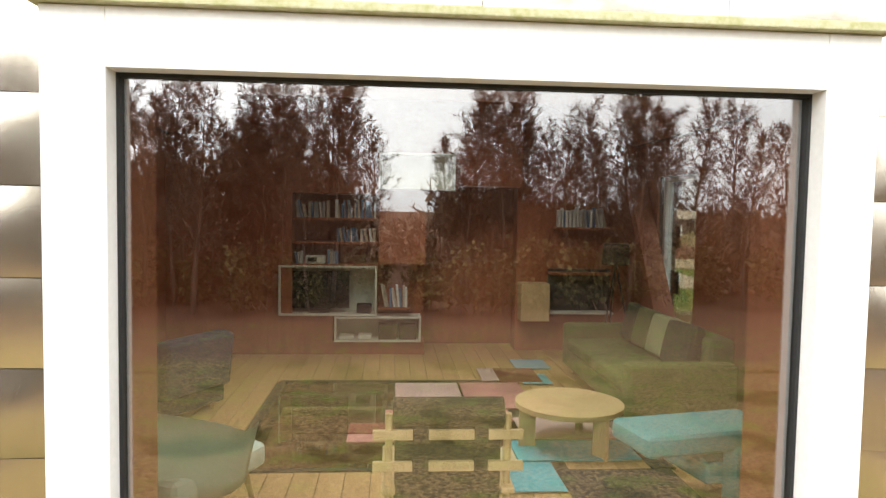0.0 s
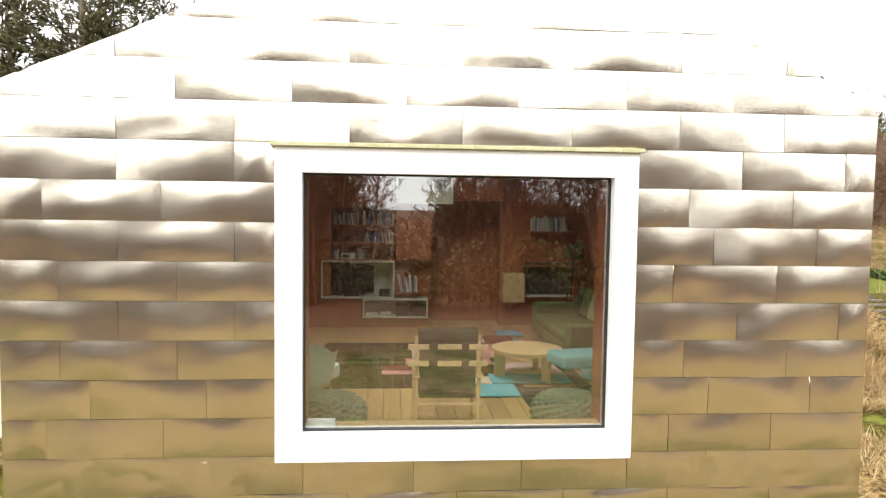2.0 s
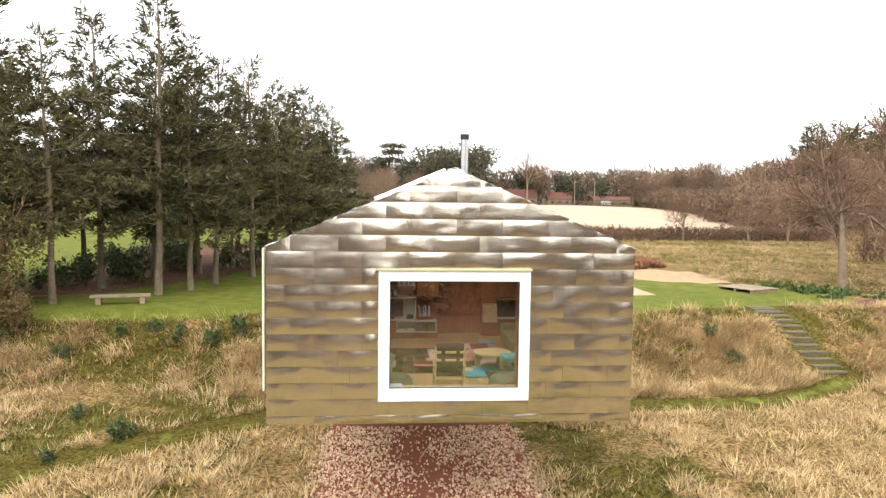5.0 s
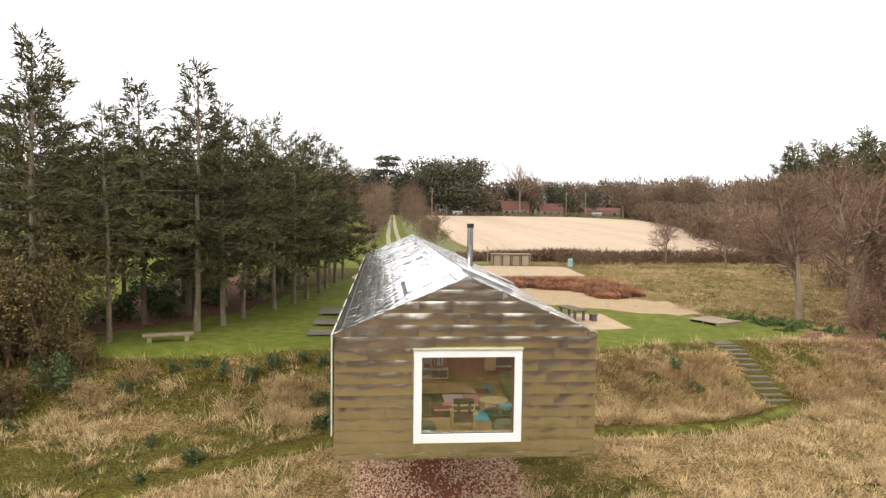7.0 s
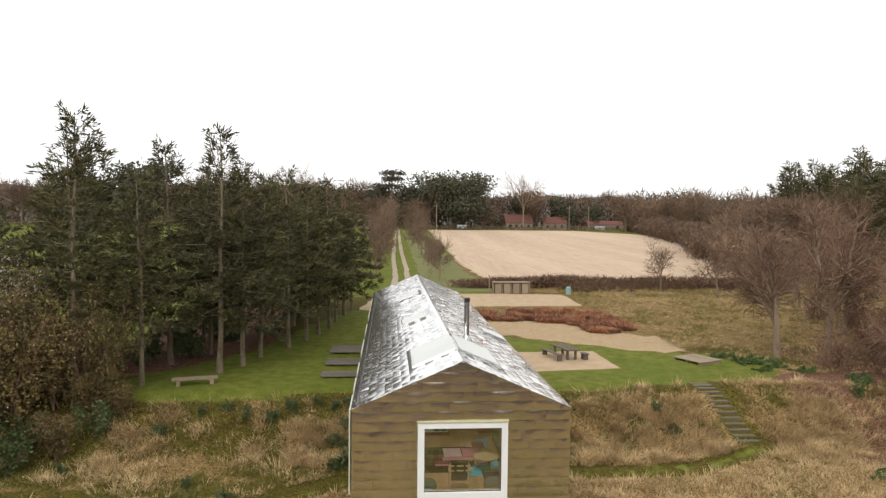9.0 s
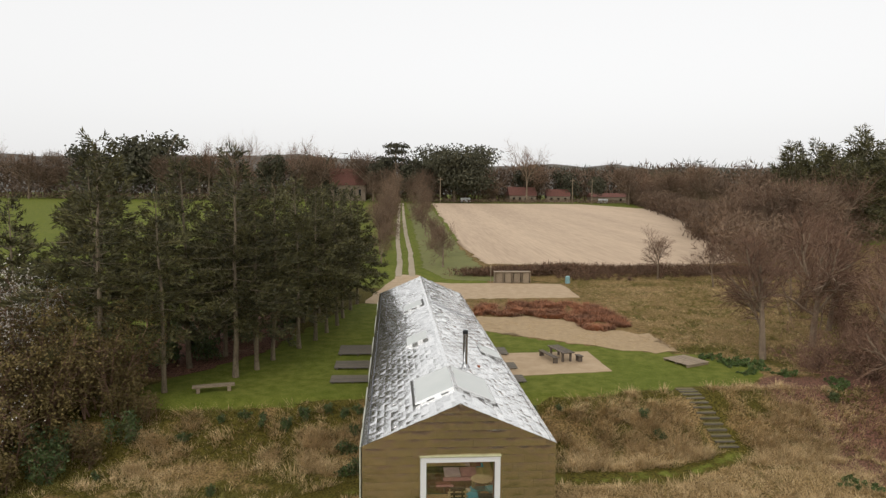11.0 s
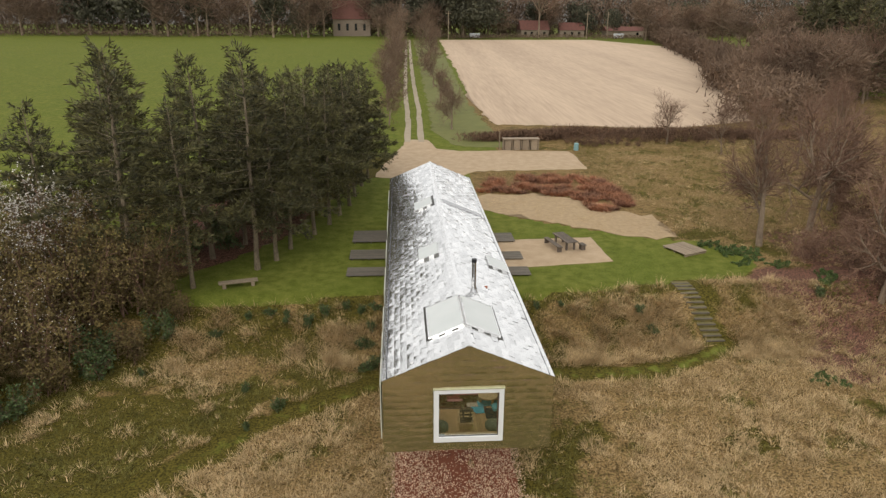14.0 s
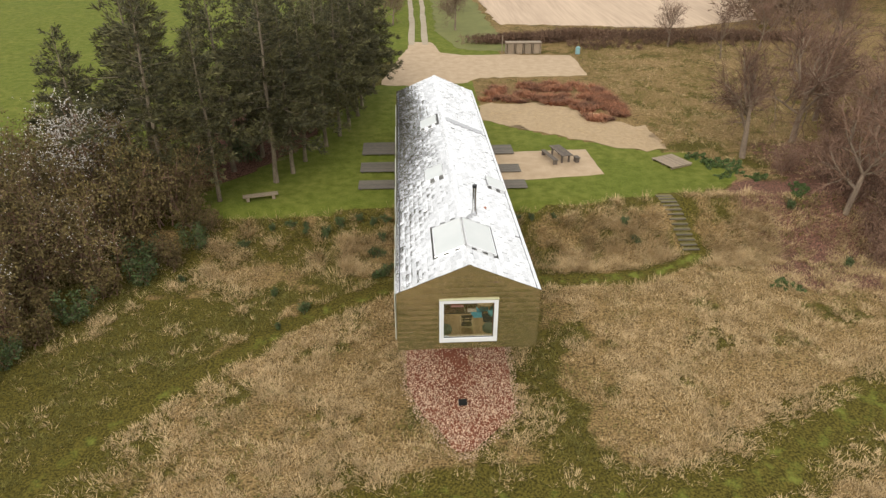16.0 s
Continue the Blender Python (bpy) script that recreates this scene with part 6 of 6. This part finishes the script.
PINES = [conifer(141, 22, 8.0, 0.2, "dark pine standing above the brown wood", 3, 2.6), conifer(142, 20, 7.5, 0.2, "dark pine standing above the brown wood", 3, 2.6)]
scatter(PINES, [(94, 136, 1.0), (100, 132, 1.05), (91, 130, 0.8), (105, 140, 1.05), (112, 134, 1.05), (96, 122, 0.9), (90, 108, 0.8), (104, 126, 1.0), (118, 134, 1.15), (97, 140, 1.1), (109, 130, 1.05), (102, 138, 1.15), (115, 142, 1.2), (122, 138, 1.2), (99, 127, 0.95), (108, 122, 1.0)], R)


def wood_band(seed, line, n, tall, material, name, label, leaf=1.3, deep=18, fill=0.8):
    """An uncountable far wood: leaf clusters heaped along a line."""
    s = Soup(seed)
    r = s.r
    for _ in range(n):
        k = r.randrange(len(line) - 1)
        t = r.random()
        x, y = line[k][0] + (line[k + 1][0] - line[k][0]) * t, line[k][1] + (line[k + 1][1] - line[k][1]) * t
        top = tall * (0.72 + 0.28 * noise.noise(Vector((x * 0.06, y * 0.06, seed))) + 0.22 * noise.noise(Vector((x * 0.2, y * 0.2, seed))))
        yy = y + r.uniform(0, deep)
        z = gz(x, yy) + top * r.random() ** fill
        s.spike(Vector((x + r.gauss(0, 1.5), yy, z)), s.away(1.0), leaf * r.uniform(0.8, 1.9), leaf * r.uniform(0.07, 0.18))
    return tagged(s.put(name, material, None), label, "wood", kind="stuff")


wood_band(151, [(-420, 330), (-240, 345), (-120, 342), (-20, 330), (60, 335), (180, 335), (330, 330)], 40000, 25, TWIG_FAR, "far_wood", "brown leafless woodland along the skyline", 2.4, fill=1.0)
wood_band(152, [(90, 352), (180, 346), (300, 330), (420, 300)], 12000, 26, LEAF_FAR, "far_plantation", "dark evergreen plantation along the skyline", 2.2)
wood_band(153, [(120, 300), (110, 262), (84, 150), (66, 104)], 90000, 8, TWIG_FAR, "brown_wood", "brown leafless wood bordering the stubble field", 1.0)
wood_band(158, [(8, 68.5), (17, 69), (24, 71), (40, 70), (54, 68)], 15000, 1.7, HEDGE_TWIG, "field_hedge", "thick brown winter hedge between parking and field", 0.4, 2.2)
wood_band(156, [(66, 96), (90, 130), (125, 175), (150, 240)], 26000, 14, TWIG_FAR, "brown_wood", "brown leafless wood beyond the meadow", 1.1)
wood_band(157, [(50, 70), (72, 92), (110, 120)], 14000, 8, TWIG_FAR, "brown_wood", "brown leafless wood beyond the meadow", 0.8)
wood_band(161, [(-90, -78), (-4, -74)], 17000, 15, TWIG_PALE, "facing_wood", "dense brown leafless wood facing the window", 1.5, 16, 1.0)
wood_band(162, [(5, -74), (90, -80)], 14000, 10.5, TWIG_PALE, "facing_wood", "dense brown leafless wood facing the window", 1.5, 16, 1.0)
wood_band(163, [(-60, -96), (60, -98)], 9000, 9, TWIG_PALE, "facing_wood", "low brown wood closing the view from the window", 1.6, 12, 1.0)
wood_band(154, [(12, 294), (60, 297), (112, 292)], 3500, 2.2, TWIG_FAR, "far_hedge", "low dark hedge along the far side of the field", 0.8)
wood_band(155, [(-400, 303), (-200, 318), (-60, 300)], 5000, 3.5, TWIG_FAR, "far_hedge", "low hedge along the far side of the pasture", 1.0)
hill = bmesh.new()
pts = [(x, 900 + 60 * math.sin(x * 0.004), 46 + 18 * noise.noise(Vector((x * 0.003, 0, 2))) + 5 * noise.noise(Vector((x * 0.02, 0, 4)))) for x in range(-1400, 1401, 25)]
up = [hill.verts.new(p) for p in pts]
dn = [hill.verts.new((x, y - 260, 4)) for x, y, z in pts]
bk = [hill.verts.new((x, y + 300, 4)) for x, y, z in pts]
for i in range(len(pts) - 1):
    hill.faces.new((dn[i], dn[i + 1], up[i + 1], up[i])), hill.faces.new((up[i], up[i + 1], bk[i + 1], bk[i]))
tagged(part("far_hill", hill, mat("hazy_far_woodland", (0.15, 0.135, 0.115), (0.10, 0.09, 0.075), scale=0.03, fine=0.3, rough=1.0, bump=0)), "hazy wooded rise on the horizon", "hill", kind="structure")

# ---- rough grass, heather ----
def tussocks(name, count, material, seed, want, area, tall, blades, label, lean=0.5, wide=0.011):
    """Clumps of bent blades, strewn where the cover asks for them."""
    g = np.random.default_rng(seed)
    x0, x1, y0, y1 = area
    x, y = g.uniform(x0, x1, count * 4), g.uniform(y0, y1, count * 4)
    keep = g.random(len(x)) < want(x, y)
    x, y = x[keep][:count], y[keep][:count]
    n = len(x)
    z = height(x, y) - 0.05
    size = tall * (0.5 + 1.1 * g.random(n) ** 2)
    flow = g.uniform(0, 6.28, n)
    B = np.repeat(np.arange(n), blades)
    a = g.uniform(0, 6.28, len(B))
    ln = size[B] * g.uniform(0.6, 1.2, len(B))
    out = lean * g.uniform(0.3, 1.4, len(B))
    dx, dy = np.cos(a) * out + 0.35 * np.cos(flow[B]), np.sin(a) * out + 0.35 * np.sin(flow[B])
    bx, by = x[B] + np.cos(a) * 0.1 * size[B] / 0.3, y[B] + np.sin(a) * 0.1 * size[B] / 0.3
    wx, wy = -np.sin(a) * wide * (1 + tall), np.cos(a) * wide * (1 + tall)
    v = np.empty((len(B), 3, 3))
    v[:, 0] = np.stack([bx - wx, by - wy, z[B]], -1)
    v[:, 1] = np.stack([bx + wx, by + wy, z[B]], -1)
    v[:, 2] = np.stack([bx + dx * ln, by + dy * ln, z[B] + ln * (0.95 - 0.35 * np.clip(out, 0, 1))], -1)
    f = np.arange(len(B) * 3).reshape(-1, 3)
    me = bpy.data.meshes.new(name)
    me.vertices.add(v.shape[0] * 3)
    me.vertices.foreach_set("co", v.reshape(-1).astype(np.float32))
    me.loops.add(f.size)
    me.loops.foreach_set("vertex_index", f.reshape(-1).astype(np.int32))
    me.polygons.add(len(f))
    me.polygons.foreach_set("loop_start", np.arange(0, f.size, 3, dtype=np.int32))
    me.update(calc_edges=True)
    me.validate()
    me.materials.append(material)
    tagged(new(name, me), label, "grass", kind="stuff")


def bank(x, y):
    """1 on rough land, 0 on lawn, paths, stones and under the barn."""
    free = ~inside(LAWN, x, y) & (near_line(PATH_LEFT, x, y) > 0.8) & (near_line(PATH_RIGHT, x, y) > 0.8)
    free &= ~inside(STONES, x, y) & ~((np.abs(x) < 3.2) & (y > 6)) & ~((x > 16.0) & (x < 18.6) & (y > 14.2) & (y < 19.6))
    return free * np.clip((near_line(PATH_FRONT, x, y) - 0.6) / 2.4, 0, 1)


def patchy(x, y, f, k):
    return np.array([noise.noise(Vector((a * f, b * f, k))) for a, b in zip(x, y)])


def dry_want(x, y):
    d = 0.5 + 1.1 * patchy(x, y, 0.22, 0) + 1.5 * patchy(x, y, 0.8, 3) + 0.25 * smoothstep((x - 4) / 6) + np.where(x < -2.5, np.where(y < path_line(x), 0.22, np.where(y > 9.5, -0.2, -0.28)), 0) - 0.6 * smoothstep((-13 - x) / 5) * (y < 11) - 0.5 * (x > 2.5) * (x < 7) * (y > 11) - 0.6 * smoothstep((x + np.sin(y * 0.9) - 2) / 2) * smoothstep((8 - x - np.sin(y * 0.7)) / 3) * (y < 9)
    return bank(x, y) * np.clip(d - 0.7 * smoothstep((y - 16.4) / 1.8) - 0.25 * (x < -3) * (y > 9.5), 0.04, 1)


def green_want(x, y):
    d = 0.5 - 0.9 * patchy(x, y, 0.22, 0) - 0.35 * (x > 7) * (y < 14) + np.where(x < -3, np.where(y < path_line(x), -0.2, 0.35), 0) + 0.5 * (x > 2.5) * (x < 7.5) * (y > 11) + 0.2 * (x < -13)
    return bank(x, y) * np.clip(d + 0.7 * smoothstep((y - 16.4) / 1.8), 0.06, 1)


tussocks("dry_grass", 25000, STRAW, 1, dry_want, (-30, 34, -9, 19.4), 0.34, 10, "pale dry tussock grass on the bank", 0.75, 0.0135)
tussocks("dry_grass", 3500, STRAW, 5, lambda x, y: dry_want(x, y) * (y > 12.5), (-17, 24, 12.5, 19.6), 0.55, 14, "long pale dry grass hanging down the bank", 0.8, 0.012)
tussocks("green_grass", 18000, GREENBLADE, 2, green_want, (-30, 34, -9, 19.2), 0.26, 9, "rough green grass between the dry tussocks", 0.7, 0.0135)
tussocks("meadow_grass", 9000, GREENBLADE, 3, lambda x, y: (~inside(LAWN, x, y) & ((x > 20) | (y > 38))) * np.clip(0.55 + 0.8 * patchy(x, y, 0.2, 9), 0, 1) * ((x > 19.5) | (y < 51)) * ~((x < 21) & (y < 50)), (6, 48, 24, 68), 0.28, 9, "rough meadow grass beyond the lawn", 0.7)
tussocks("meadow_straw", 7000, STRAW, 4, lambda x, y: ((x > 20.5) & ~inside(LAWN, x, y)) * np.clip(0.45 - 0.8 * patchy(x, y, 0.2, 9), 0, 1), (20, 48, 22, 68), 0.28, 9, "dry grass in the meadow", 0.7)
HEATH = [(5.3, 43.5), (7.2, 49.0), (13.1, 50.2), (18.7, 49.0), (20.4, 44), (19.9, 38.3), (16.9, 36.3), (15.3, 36.9), (14.6, 41.2), (10.1, 42.8)]
tussocks("heather", 3000, HEATHER, 6, lambda x, y: inside(HEATH, x, y) * np.clip(0.4 + 2.2 * patchy(x, y, 0.6, 2), 0, 1), (5, 21, 36, 51), 0.5, 14, "rusty red heather and dead bracken bed", 0.8, 0.03)
tussocks("lawn_grass", 12000, mat("short_lawn_grass", (0.175, 0.205, 0.032), (0.105, 0.135, 0.02), scale=0.6, rough=0.85, bump=0, island=0.25), 8, lambda x, y: inside(LAWN, x, y) * ~((np.abs(x) < 3.6)) * (y < 30) * 1.0 * ~((x > 4) & (x < 13.7) & (y > 22.6) & (y < 29.5)), (-19, 25, 17.5, 30), 0.06, 5, "short mown lawn grass", 0.6)

tussocks("bed_straw", 2600, STRAW, 9, lambda x, y: inside([(5.2, 40.5), (5.9, 37.4), (9.8, 34.2), (14.3, 31.2), (18, 29.2), (20, 29.8), (20.2, 34.7), (18, 36.4), (14.5, 41), (10, 42.4)], x, y) * np.clip(0.4 + 1.2 * patchy(x, y, 0.7, 5), 0.05, 1), (5, 21, 28.5, 43), 0.16, 9, "loose dry straw strewn over the bed", 0.9)
